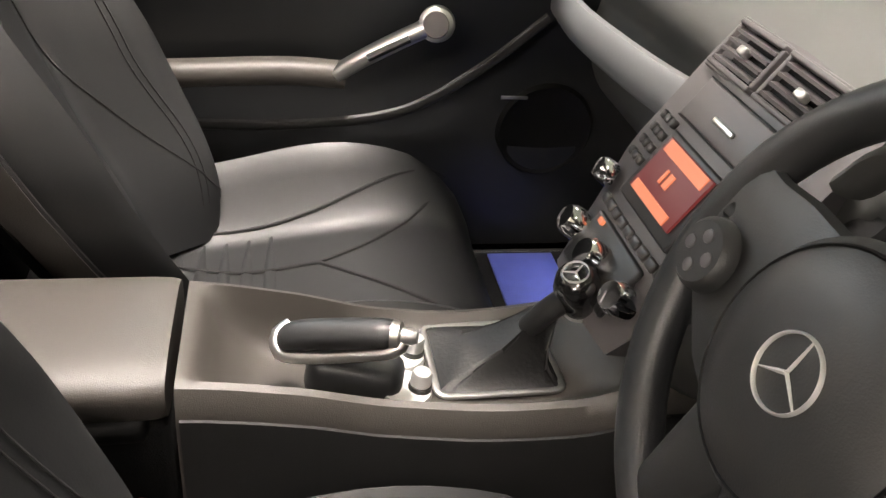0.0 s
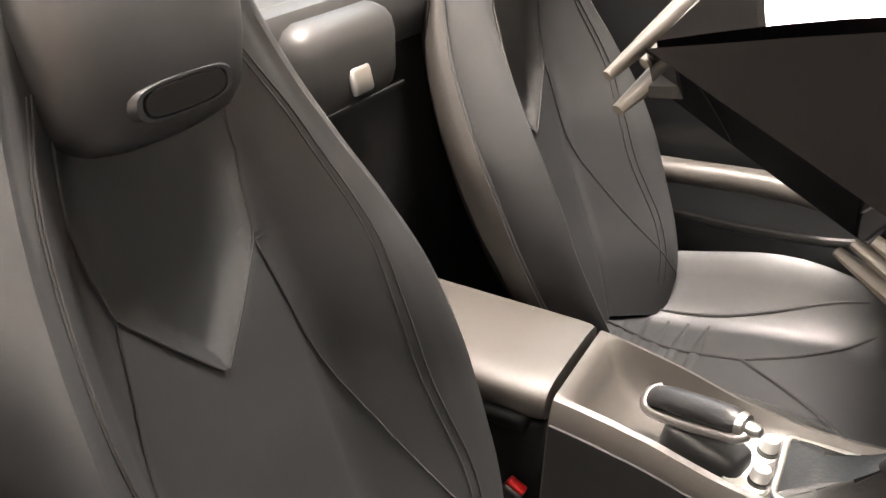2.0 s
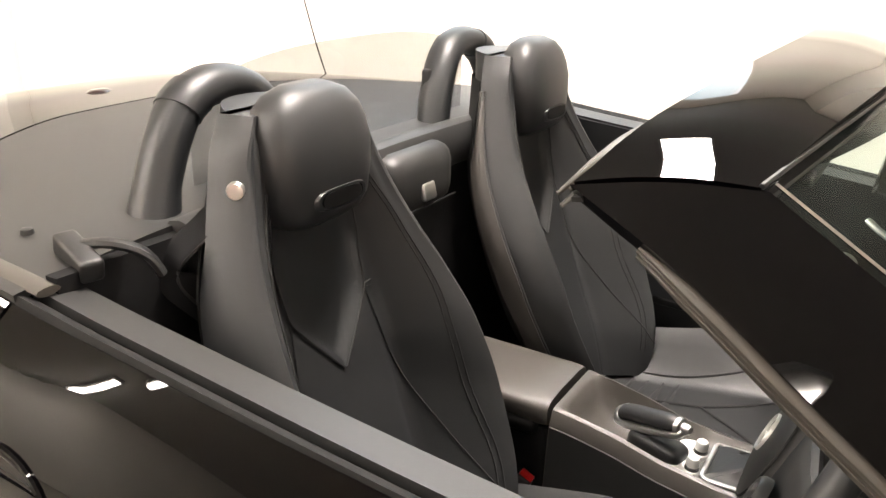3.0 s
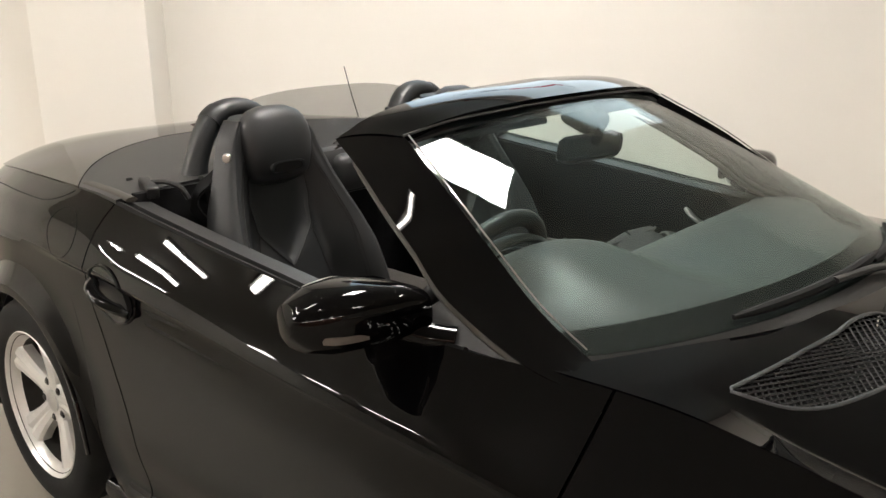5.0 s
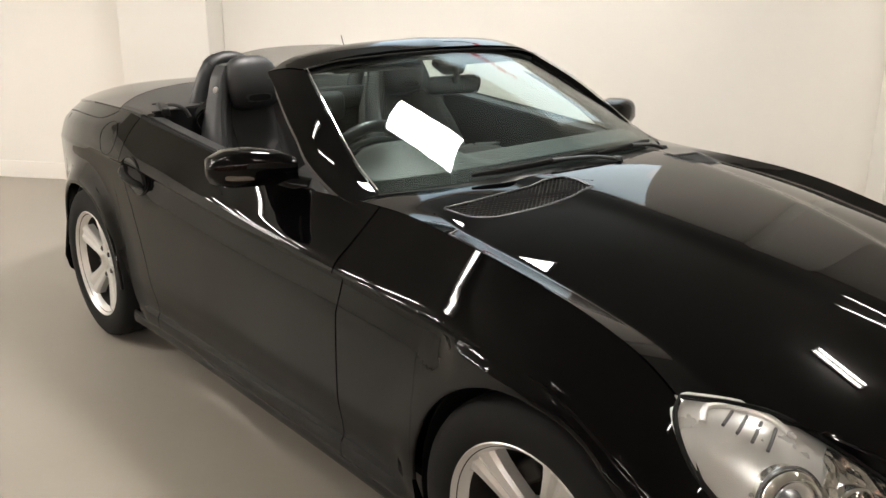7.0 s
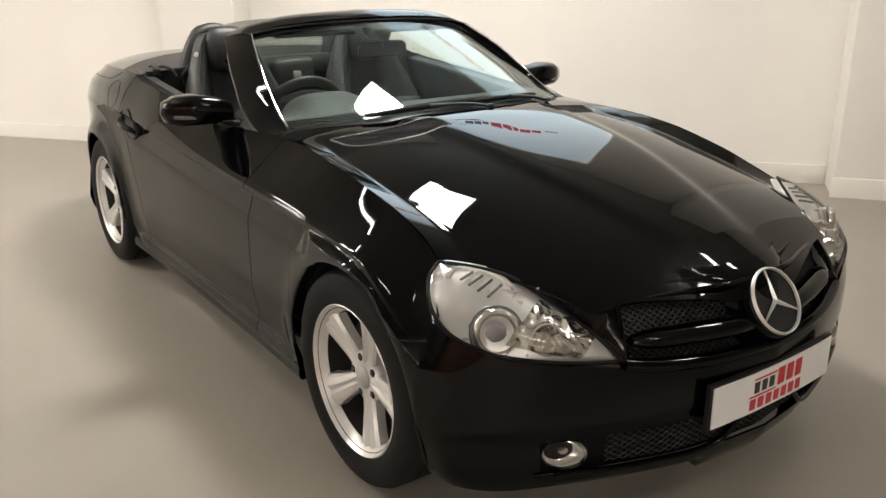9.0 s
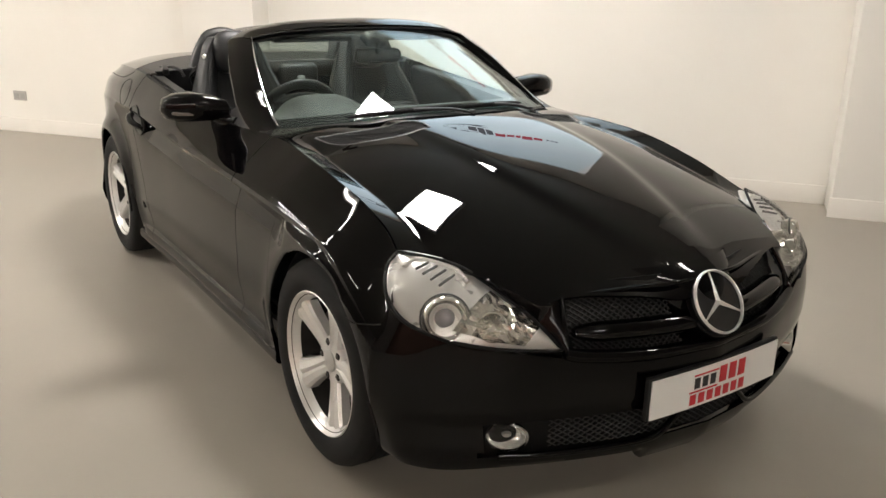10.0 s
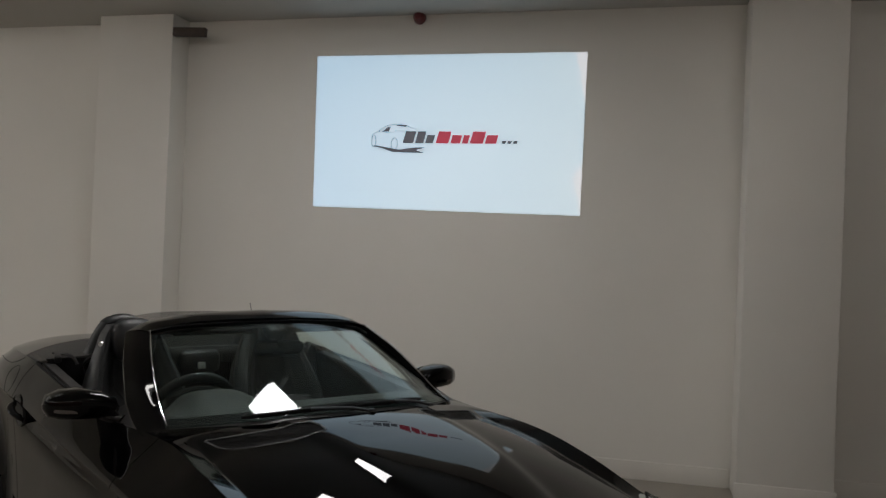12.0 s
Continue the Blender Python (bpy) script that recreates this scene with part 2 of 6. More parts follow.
for a, b, v in ((U0, -3.755, V1), (-3.065, 1.213, V1), (1.83, U1, V1), (-3.755, -3.065, 3.19), (1.213, 1.83, 3.08)):
    room_box("baseboard", a, b, v - 0.015, v, 0.0, 0.13, SKIRT, "tall off-white painted skirting board", "skirting", bevel=0.003)


# ---- ceiling lights ----
PANEL = glow_mat("light_panel", (1.0, 0.97, 0.92), 54.0)
LAMPWHITE = mat("lamp_housing", (0.8, 0.8, 0.78), 0.4)


def ceiling_light(u, v, su, sv, turn=0):
    t = thing("ceiling_light", "white rectangular ceiling light panel", "ceiling light", group="ceiling lights")
    part("frame", join(*[box(*b) for b in (
        (su + 0.06, 0.03, 0.05, (0, sv / 2 + 0.015, -0.025)), (su + 0.06, 0.03, 0.05, (0, -sv / 2 - 0.015, -0.025)),
        (0.03, sv, 0.05, (su / 2 + 0.015, 0, -0.025)), (0.03, sv, 0.05, (-su / 2 - 0.015, 0, -0.025)))]), LAMPWHITE, t)
    part("diffuser", box(su, sv, 0.02, (0, 0, -0.03)), PANEL, t)
    t.matrix_basis = ROOM @ pose(u, v, ZC, 0, 0, turn)
    return t


ceiling_light(-1.105, 1.24, 0.525, 0.667, -16)
BATTEN = glow_mat("fluorescent_tube", (1.0, 0.97, 0.90), 50.0)


def batten(u, v, turn=0, length=1.8, twin=False, half=0.036):
    """A ceiling batten with one wide diffuser or two bare tubes."""
    kind = "twin-tube" if twin else "wide-diffuser"
    t = thing("strip_light", "white %s fluorescent ceiling batten" % kind, "strip light", group="strip lights")
    part("housing", box(length + 0.05, 0.16, 0.05, (0, 0, -0.025), 0.008), LAMPWHITE, t)
    if twin:
        for k in (-0.05, 0.05):
            part("tube", lathe(((0.0, -length / 2), (0.014, -length / 2), (0.014, length / 2), (0.0, length / 2)), pose(0, k, -0.066, 0, 90, 0), 10), BATTEN, t)
    else:
        part("diffuser", tube([(-length / 2, 0, -0.060), (length / 2, 0, -0.060)], ring(half, 0.55 * half, 12, 2.6)), BATTEN, t)
    t.matrix_basis = ROOM @ pose(u, v, ZC, 0, 0, turn)


# lamps run away behind the car, more stand over the far half of the room
for u, v, turn, length in ((-9.15, 0.60, 85, 0.75), (-10.5, 0.80, 85, 0.7), (-12.2, 0.90, 85, 0.8), (-6.6, 0.75, 85, 0.7),
                           (-5.2, -0.40, 0, 1.5), (-7.1, -0.30, 0, 1.8), (-10.0, -1.45, 0, 1.6), (-12.3, -1.2, 0, 1.6), (-7.6, -1.6, 0, 1.6)):
    batten(u, v, turn, length, half=0.050)
for v, us in ((-7.2, (-6.0, 2.0)), (-9.2, (-8.0, -4.5, -1.0, 2.5, 6.0)), (-11.0, (-6.5, -3.0, 0.5, 4.0, 7.5))):
    for u in us:
        batten(u, v)
batten(-2.95, -0.10, 28, 1.1, half=0.026)
batten(-1.90, -1.33, -39, 0.4, half=0.014)
batten(1.75, 1.20, -38, 0.6, True)
batten(2.0, -2.1, 0, 1.2, True)


# ---- the car: front axle at x = 0, nose to +x, right side at -y ----
car = thing("car", "glossy black two-seat convertible, roof folded, on grey floor", "car")
RA = 0.350   # radius of the wheel arches
HUB = 0.316
AX = (0.0, -2.43)

BELT_Z = ((0.36, 0.30, 0.24, 0.0, -0.3, -0.55, -0.75, -1.08, -1.46, -1.85, -2.1, -2.5, -2.9, -3.15),
          (0.625, 0.675, 0.714, 0.800, 0.855, 0.874, 0.880, 0.888, 0.920, 0.955, 0.975, 0.965, 0.93, 0.885))
BELT_W = ((0.36, 0.30, 0.262, 0.24, 0.12, 0.0, -0.15, -0.3, -0.45, -0.58, -0.75, -0.95, -1.2, -1.6, -2.05, -2.5, -2.9, -3.15),
          (0.798, 0.760, 0.730, 0.716, 0.698, 0.697, 0.702, 0.700, 0.686, 0.677, 0.692, 0.732, 0.757, 0.765, 0.76, 0.735, 0.665, 0.565))
CREA_Z = ((0.36, 0.24, 0.0, -0.3, -0.65, -1.25, -1.7, -2.05, -2.43, -2.9, -3.15), (0.52, 0.60, 0.69, 0.712, 0.732, 0.757, 0.793, 0.815, 0.82, 0.80, 0.77))
CREA_W = ((0.36, 0.24, 0.0, -0.3, -0.65, -1.25, -1.7, -2.05, -2.43, -2.9, -3.15), (0.842, 0.838, 0.825, 0.838, 0.838, 0.84, 0.843, 0.845, 0.836, 0.766, 0.660))
LOW_W = ((0.36, 0.24, 0.0, -0.4, -0.8, -1.5, -2.05, -2.43, -2.9, -3.15), (0.848, 0.852, 0.852, 0.84, 0.835, 0.835, 0.842, 0.842, 0.772, 0.664))
ROCK_W = ((0.36, 0.24, 0.0, -0.4, -0.8, -1.5, -2.05, -2.43, -2.9, -3.15), (0.81, 0.83, 0.84, 0.818, 0.812, 0.812, 0.825, 0.85, 0.785, 0.66))


def side_w(x, z):
    """Half width of the body side at a station and heights."""
    z = np.asarray(z, float)
    cz, bz = float(pchip(*CREA_Z, x)), float(pchip(*BELT_Z, x))
    cw, bw = float(pchip(*CREA_W, x)), float(pchip(*BELT_W, x))
    r, lw = float(pchip(*ROCK_W, x)), float(pchip(*LOW_W, x))
    notch = float(pchip((0.36, -0.18, -0.30, -1.75, -1.95, -3.15), (0, 0, 0.030, 0.026, 0.004, 0.0), x))
    roll = float(pchip((0.36, -1.85, -2.35, -3.15), (0.545, 0.545, 0.76, 0.76), x))
    ledge = float(pchip((0.36, -0.38, -0.45, -1.95, -2.02, -3.15), (0, 0, 1, 1, 0, 0), x))
    kz = [0.165, 0.215, 0.244, 0.275, 0.40, cz - 0.12, cz - 0.055, cz - 0.018, cz, cz + 0.014, cz + 0.5 * (bz - cz), bz]
    kw = [r - 0.05 + 0.012 * ledge, r + 0.018 * ledge, r + 0.004 + 0.014 * ledge, r + 0.010 - 0.004 * ledge, lw, lw - 0.1 * notch, lw - 0.7 * notch, lw - notch, cw, cw - 0.0045, bw + roll * (cw - bw), bw]
    w = pchip(kz, kw, z)
    for a, amp, wide in zip(AX, (0.017, 0.036), (0.072, 0.058)):
        rr = np.hypot(x - a, z - HUB)
        w = w + amp * np.exp(-((rr - RA) / wide) ** 2)
    return w


def side_bottom(x):
    b = 0.175
    for a in AX:
        d = abs(x - a)
        if d < RA:
            b = max(b, HUB + math.sqrt(RA * RA - d * d))
    return b


def gap_x(z):
    """The rear edge of the door, which leans back towards the belt."""
    return float(pchip((0.17, 0.30, 0.45, 0.65, 0.80, 0.90, 1.0), (-1.83, -1.85, -1.885, -1.965, -2.03, -2.02, -1.975), z))


FOLD = np.array((-0.06, -0.045, -0.032, -0.022, -0.018, -0.014, -0.010, -0.007, -0.0045, -0.0025, -0.001, 0.0, 0.0015, 0.003, 0.005, 0.0075, 0.010, 0.014, 0.02, 0.028, 0.035, 0.042, 0.05))


LEDGE_Z = np.array((0.205, 0.22, 0.236, 0.246, 0.252, 0.258, 0.264, 0.270, 0.278))


def side_panel(x0, x1, n=40, m=26, edge0=None, edge1=None):
    """A stretch of the right body side; the edges may lean with height."""
    xs = set(np.linspace(x0, x1, n))
    for a in AX:
        xs |= {a + s * RA * math.sin(k) for s in (-1, 1) for k in np.linspace(0, math.pi / 2, 16)}
        xs |= {a - RA - 0.001, a + RA + 0.001}
    xs = np.array(sorted(x for x in xs if x0 <= x <= x1))
    P = []
    for x in xs:
        row = []
        f = (x - x0) / (x1 - x0)
        zb, zt = side_bottom(x), float(pchip(*BELT_Z, x))
        cz = float(pchip(*CREA_Z, x))
        zs = np.concatenate([np.linspace(zb, zt, m), np.clip(LEDGE_Z, zb, zt), np.clip(cz + FOLD, zb, zt)])
        for z in np.sort(zs):
            xx = x
            if edge0 is not None:
                xx = x + (edge0(z) - x0) * max(0.0, 1 - f * 3)
            if edge1 is not None:
                xx = x + (edge1(z) - x1) * max(0.0, 1 - (1 - f) * 3)
            row.append((xx, -float(side_w(xx, z)), z))
        P.append(row)
    return sheet(np.array(P), 0.008)


pair("front_wing", side_panel(-0.672, 0.36, 54), PAINT, car)
pair("door", side_panel(-1.95, -0.678, 54, edge0=lambda z: gap_x(z) + 0.003), PAINT, car)
pair("rear_wing", side_panel(-3.15, -1.95, 54, edge1=lambda z: gap_x(z) - 0.003), PAINT, car)
for s in (-1, 1):
    xs = np.linspace(-2.07, -0.36, 30)
    sill = tube([(x, s * (float(pchip(*ROCK_W, x)) - 0.004), 0.190) for x in xs], ring(0.018, 0.028, 10, 2.6))
    part("sill", sill, PAINT, car)
    # lips of the arches
    for a in AX:
        ang = np.linspace(-0.03, math.pi + 0.03, 40)
        path = [(a + RA * math.cos(k), s * (float(side_w(min(max(a + RA * math.cos(k), -3.15), 0.36), HUB + RA * math.sin(k))) - 0.006), HUB + RA * math.sin(k)) for k in ang]
        part("arch_lip", tube(path, ring(0.008, 0.006, 8), up=(0, 1, 0)), PAINT, car)
        # liner inside the arch
        P = [[(a + 0.375 * math.cos(k), s * y, HUB - 0.03 + 0.385 * math.sin(k)) for y in (0.45, 0.6, 0.8)] for k in np.linspace(-0.2, math.pi + 0.2, 24)]
        part("arch_liner", sheet(np.array(P), 0.004), TRIM, car)

# fuel flap and door handles
for s in (-1, 1):
    hx, hz = -1.915, 0.775
    hy = s * float(side_w(hx, hz))
    tilt = pose(hx, hy, hz, 0, 20, 0)
    bowl = part("handle_bowl", join(disc(1.0, 0.012, tilt @ Matrix.Diagonal((0.088, 1, 0.056, 1)) @ pose(0, s * 0.001, 0, 90), 32)), TRIM, car)
    oval = []
    for k in np.linspace(0, 2 * np.pi, 48, endpoint=False):
        q = tilt @ Vector((0.090 * math.cos(k), 0, 0.058 * math.sin(k)))
        oval.append((q[0], s * (float(side_w(q[0], q[2])) + 0.001), q[2]))
    part("bowl_lip", tube(oval, ring(0.0045, 0.0045, 8), closed=True, up=(0, 1, 0)), PAINT, bowl)
    grip = tube(spline([(hx - 0.075, hy - s * 0.004, hz + 0.026), (hx - 0.03, hy + s * 0.030, hz + 0.014), (hx + 0.03, hy + s * 0.032, hz - 0.008), (hx + 0.078, hy - s * 0.002, hz - 0.03)], 18), ring(0.017, 0.013, 10))
    part("door_handle", grip, PAINT, car, "glossy black door handle")
a = np.linspace(0, 2 * np.pi, 40, endpoint=False)
flap = [(-2.17 + 0.072 * math.cos(k), -float(side_w(-2.17 + 0.072 * math.cos(k), 0.875 + 0.06 * math.sin(k))) - 0.0005, 0.875 + 0.06 * math.sin(k)) for k in a]
part("fuel_flap", tube(flap, ring(0.0008, 0.0008, 6), closed=True, up=(0, 1, 0)), MESH, car)
for s in (-1, 1):
    shut = [(x, s * (float(side_w(x, z)) + 0.0002), z) for x, z in ((-3.0, 0.875), (-2.85, 0.900), (-2.70, 0.915), (-2.54, 0.923), (-2.40, 0.927), (-2.31, 0.932), (-2.24, 0.950), (-2.20, 0.968))]
    part("boot_gap", tube(spline(shut, 30), ring(0.0016, 0.0016, 6), up=(0, 1, 0)), MESH, car)

# bonnet
ZC_B = ((-0.8, -0.45, -0.2, 0.0, 0.3, 0.5, 0.62, 0.69, 0.73), (0.950, 0.938, 0.908, 0.872, 0.795, 0.728, 0.678, 0.640, 0.60))


def bonnet_z(x, w):
    x, w = np.asarray(x, float), np.asarray(w, float)
    zc, we = pchip(*ZC_B, x), pchip(*BELT_W, np.minimum(x, 0.24))
    ze = np.where(x > 0.24, pchip((0.24, 0.40, 0.52, 0.60, 0.75), (0.714, 0.650, 0.585, 0.535, 0.45), x), pchip(*BELT_Z, np.minimum(x, 0.24)))
    f = np.clip(np.abs(w) / we, 0, 1.05)
    ridge = pchip((-0.8, 0.0, 0.7), (0.34, 0.255, 0.10), x)
    dome = 0.013 / (1 + np.exp((np.abs(w) - ridge) / pchip((-0.8, 0.35, 0.7), (0.014, 0.014, 0.034), x)))
    # a shallow flute runs along the wing and ends at the headlamp
    depth = 0.032 * pchip((-0.80, -0.62, -0.40, -0.05, 0.52, 0.75), (0, 0, 1, 1, 0, 0), x)
    flute = np.where(f < 0.89, np.clip((f - 0.30) / 0.59, 0, 1) ** 2, np.clip((1 - f) / 0.11, 0, 1))
    return zc - 0.013 - (zc - ze - 0.013) * f ** 2.2 + dome - depth * flute


def front_edge(a):
    return float(pchip((0, 0.15, 0.35, 0.60, 0.69, 0.735, 0.80, 0.865, 0.94, 1.0), (0.722, 0.712, 0.662, 0.590, 0.577, 0.523, 0.444, 0.379, 0.315, 0.256), a))


def rear_edge(a):
    return float(pchip((0, 0.3, 0.6, 0.85, 1.0), (-0.455, -0.485, -0.575, -0.70, -0.79), a))


P, keep = [], []
SS = np.linspace(-1, 1, 181)
for s in SS:
    a = abs(s)
    xf, xr = front_edge(a), rear_edge(a)
    x = xf + (xr - xf) * np.linspace(0, 1, 150)
    w = s * (pchip(*BELT_W, np.minimum(x, 0.24)) - 0.004)
    P.append(np.stack([x, w, bonnet_z(x, w)], 1))
P = np.array(P)


SCW = (0.225, 0.235, 0.39, 0.50, 0.555, 0.578)
scoop_front = lambda w: pchip(SCW, (-0.405, -0.345, -0.365, -0.412, -0.470, -0.543), w)
scoop_rear = lambda w: pchip((0.225, 0.235, 0.34, 0.47, 0.55, 0.578), (-0.432, -0.446, -0.482, -0.516, -0.540, -0.549), w)


def scoop_hull(x, w):
    """Inside the almond-shaped scoop: positive inside."""
    w = np.abs(w)
    return np.where((w > 0.225) & (w < 0.578), np.minimum(scoop_front(w) - x, x - scoop_rear(w)), -1)


cx = 0.25 * (P[:-1, :-1] + P[1:, :-1] + P[:-1, 1:] + P[1:, 1:])
keep = scoop_hull(cx[..., 0], cx[..., 1]) < 0
part("bonnet", sheet(P, 0.006, keep), PAINT, car)
for s in (-1, 1):
    # rim of the scoop, then a recessed tray with a lattice
    w = np.linspace(0.2255, 0.578, 44)
    fr, rr = scoop_front(w), scoop_rear(w)
    loop = [(x, s * y) for x, y in zip(fr, w)] + [(x, s * y) for x, y in list(zip(rr, w))[::-1][1:-1]]
    path = np.array([(x, y, float(bonnet_z(x, y)) - 0.001) for x, y in loop])
    sc = part("air_scoop", tube(path, ring(0.0050, 0.0022, 8), closed=True), TRIM, car, "black mesh bonnet air scoop")
    tray = np.array([[(rr[i] - 0.004 + (fr[i] - rr[i] + 0.008) * k, s * w[i], float(bonnet_z(rr[i], w[i])) - 0.026) for k in (0, 0.33, 0.66, 1)] for i in range(44)])
    part("tray", sheet(tray, 0.003), MESH, sc)
    bars = []
    for sg in (1, -1):
        for c in np.arange(-0.6, 0.6, 0.0125):
            pts = []
            for v in np.linspace(0.226, 0.577, 60):
                xx = -0.45 + c + sg * (v - 0.375) * 0.75
                if scoop_hull(np.array(xx), np.array(v)) > 0.0:
                    pts.append((xx, s * v, float(bonnet_z(xx, v)) - 0.005))
            if len(pts) > 1:
                bars.append(tube([pts[0], pts[-1]], ring(0.0019, 0.0019, 4)))
    part("lattice", join(*bars), GRID, sc)

# front bumper, wrapped round the nose
PLAN = ((0.36, 0.845), (0.44, 0.822), (0.52, 0.745), (0.585, 0.632), (0.66, 0.45), (0.728, 0.23), (0.757, 0.0))


def nose(z, n):
    inset = float(pchip((0.13, 0.20, 0.26, 0.33, 0.37, 0.43, 0.50, 0.56, 0.62), (0.075, 0.02, 0.004, 0.006, 0.0, 0.0, 0.008, 0.02, 0.035), z))
    w0 = float(side_w(0.36, z))
    pts = [(0.36, w0, z)] + [(x - inset * min(1, (x - 0.3) / 0.3), w * (1 - inset * 0.6) + (w0 - 0.845) * max(0, 1 - (x - 0.36) / 0.12), z) for x, w in PLAN[1:]]
    return spline(pts, n)


N = 60
rows = []
ref = nose(0.45, N)
edge = pchip((0.36, 0.42, 0.48, 0.56, 0.612, 0.66, 0.72, 0.77), (0.622, 0.592, 0.568, 0.538, 0.520, 0.498, 0.484, 0.478), ref[:, 0])
for z in (0.14, 0.155, 0.175, 0.195, 0.212, 0.226, 0.238, 0.254, 0.270, 0.286, 0.302, 0.318, 0.332, 0.342):
    c = nose(z, N)
    lift = pchip((0, 0.18, 0.22, 0.5, 0.72, 0.85), (0.0, 0.0, 0.05, 0.045, 0.05, 0.055), np.abs(c[:, 1]))   # the splitter hangs lower in the middle
    if z < 0.2:
        c[:, 2] += lift * (0.2 - z) / 0.06
    rows.append(c)
for f in np.linspace(0.06, 1, 15):
    rows.append(np.array([nose(0.342 + (e - 0.342) * f, N)[i] for i, e in enumerate(edge)]))
R = np.array(rows) * (1, -1, 1)
full = np.concatenate([R, R[:, ::-1][:, 1:] * (1, -1, 1)], 1)
mid = 0.25 * (full[:-1, :-1] + full[1:, :-1] + full[:-1, 1:] + full[1:, 1:])
hole = (np.abs(mid[..., 1]) < 0.66) & (mid[..., 2] > 0.238) & (mid[..., 2] < 0.332)
bumper = part("front_bumper", sheet(full, 0.006, ~hole), PAINT, car)
back = np.array([nose(z, 40) * (1, -1, 1) - (0.03, 0, 0) for z in (0.22, 0.28, 0.345)])
back = np.concatenate([back, back[:, ::-1][:, 1:] * (1, -1, 1)], 1)
part("intake_backing", sheet(back, 0.004), MESH, bumper)


def lattice(curve, z0, z1, lo, hi, pitch=0.022, r=0.0024, dx=-0.012):
    """A diamond mesh that follows a plan curve between two heights (functions of y)."""
    bars = []
    ys = np.arange(lo - 0.3, hi + 0.3, pitch)
    for sg in (1, -1):
        for y0 in ys:
            pts = []
            for k in np.linspace(0, 1, 7):
                y = y0 + sg * (k - 0.5) * 1.5 * (z1(y0) - z0(y0))
                if lo < y < hi:
                    z = z0(y) + (z1(y) - z0(y)) * k
                    pts.append((curve(y) + dx, y, z))
            if len(pts) > 1:
                bars.append(tube(pts, ring(r, r, 4)))
    return join(*bars)


plan_x = lambda y: float(pchip((0, 0.26, 0.52, 0.70, 0.80), (0.752, 0.712, 0.618, 0.527, 0.44), abs(y)))
part("intake_mesh", lattice(plan_x, lambda y: 0.238, lambda y: 0.332, -0.49, 0.49, 0.024, dx=-0.018), GRID, bumper)

# fog lamps in the bumper
FOGMIRROR = mat("fog_lamp_mirror", (0.70, 0.70, 0.67), 0.22, 0.75)
for s in (-1, 1):
    m = Matrix.Translation((0.588, s * 0.592, 0.288)) @ (Vector((1, s * 0.75, 0.0)).to_track_quat("Z", "Y").to_matrix().to_4x4())
    fog = part("fog_lamp", lathe(((0.058, -0.03), (0.060, 0.0), (0.056, 0.008), (0.053, 0.010), (0.051, 0.002)), m @ Matrix.Diagonal((1, 0.72, 1, 1))), CHROME, bumper, "round chrome-ringed fog lamp")
    part("reflector", lathe(((0.052, 0.003), (0.046, -0.004), (0.040, -0.013), (0.028, -0.020), (0.012, -0.024), (0.0, -0.024)), m @ Matrix.Diagonal((1, 0.72, 1, 1))), FOGMIRROR, fog)
    part("bulb_shield", lathe(((0.0, -0.002), (0.010, -0.003), (0.014, -0.010), (0.014, -0.022)), m @ Matrix.Diagonal((0.9, 0.5, 1, 1))), SATIN, fog)
    part("lens", lathe(((0.0, 0.012), (0.02, 0.011), (0.053, 0.006)), m @ Matrix.Diagonal((1, 0.72, 1, 1))), CLEAR, fog)
    # parking sensor
    sm = Matrix.Translation((0.488, s * 0.757, 0.405)) @ (Vector((1, s * 1.05, 0)).to_track_quat("Z", "Y").to_matrix().to_4x4())
    part("parking_sensor", lathe(((0.0, 0.003), (0.009, 0.003), (0.011, 0.0)), sm, 20), TRIM, bumper)

# bright-edged lip under the intake, rising to the plate
for s in (-1, 1):
    c = [nose(z, 60)[i] for z, i in ((0.236, 20), (0.230, 28), (0.230, 36), (0.232, 44), (0.246, 48), (0.285, 51), (0.312, 53))]
    part("intake_lip", tube(spline([(p[0] + 0.004, s * p[1], p[2]) for p in c], 30), ring(0.010, 0.009, 10)), PAINT, bumper)
    # shut line between wing and bumper
    c = [(x, s * (float(side_w(x, z)) - 0.0005), z) for x, z in ((0.235, 0.552), (0.28, 0.553), (0.32, 0.558), (0.355, 0.566))]
    part("wing_gap", tube(spline(c, 12), ring(0.0022, 0.0022, 6), up=(0, 1, 0)), MESH, bumper)

# radiator grille: dark cavity, lattice, one fin a side, and the badge
top_c = lambda y: (float(pchip((0, 0.1, 0.25, 0.42), (0.695, 0.69, 0.645, 0.585), abs(y))), float(pchip((0, 0.1, 0.25, 0.42), (0.645, 0.645, 0.640, 0.628), abs(y))))
low_c = lambda y: (float(pchip((0, 0.2, 0.42, 0.46), (0.742, 0.722, 0.655, 0.635), abs(y))), float(pchip((0, 0.2, 0.42, 0.46), (0.470, 0.476, 0.492, 0.500), abs(y))))
P = []
for y in np.linspace(-0.45, 0.45, 41):
    (xt, zt), (xl, zl) = top_c(y), low_c(y)
    P.append([(xt + (xl - xt) * k - 0.045, y, zt + 0.02 + (zl - 0.03 - zt) * k) for k in np.linspace(0, 1, 8)])
grille = part("grille", sheet(np.array(P), 0.004), MESH, car, "black mesh radiator grille with one fin each side")
bars = []
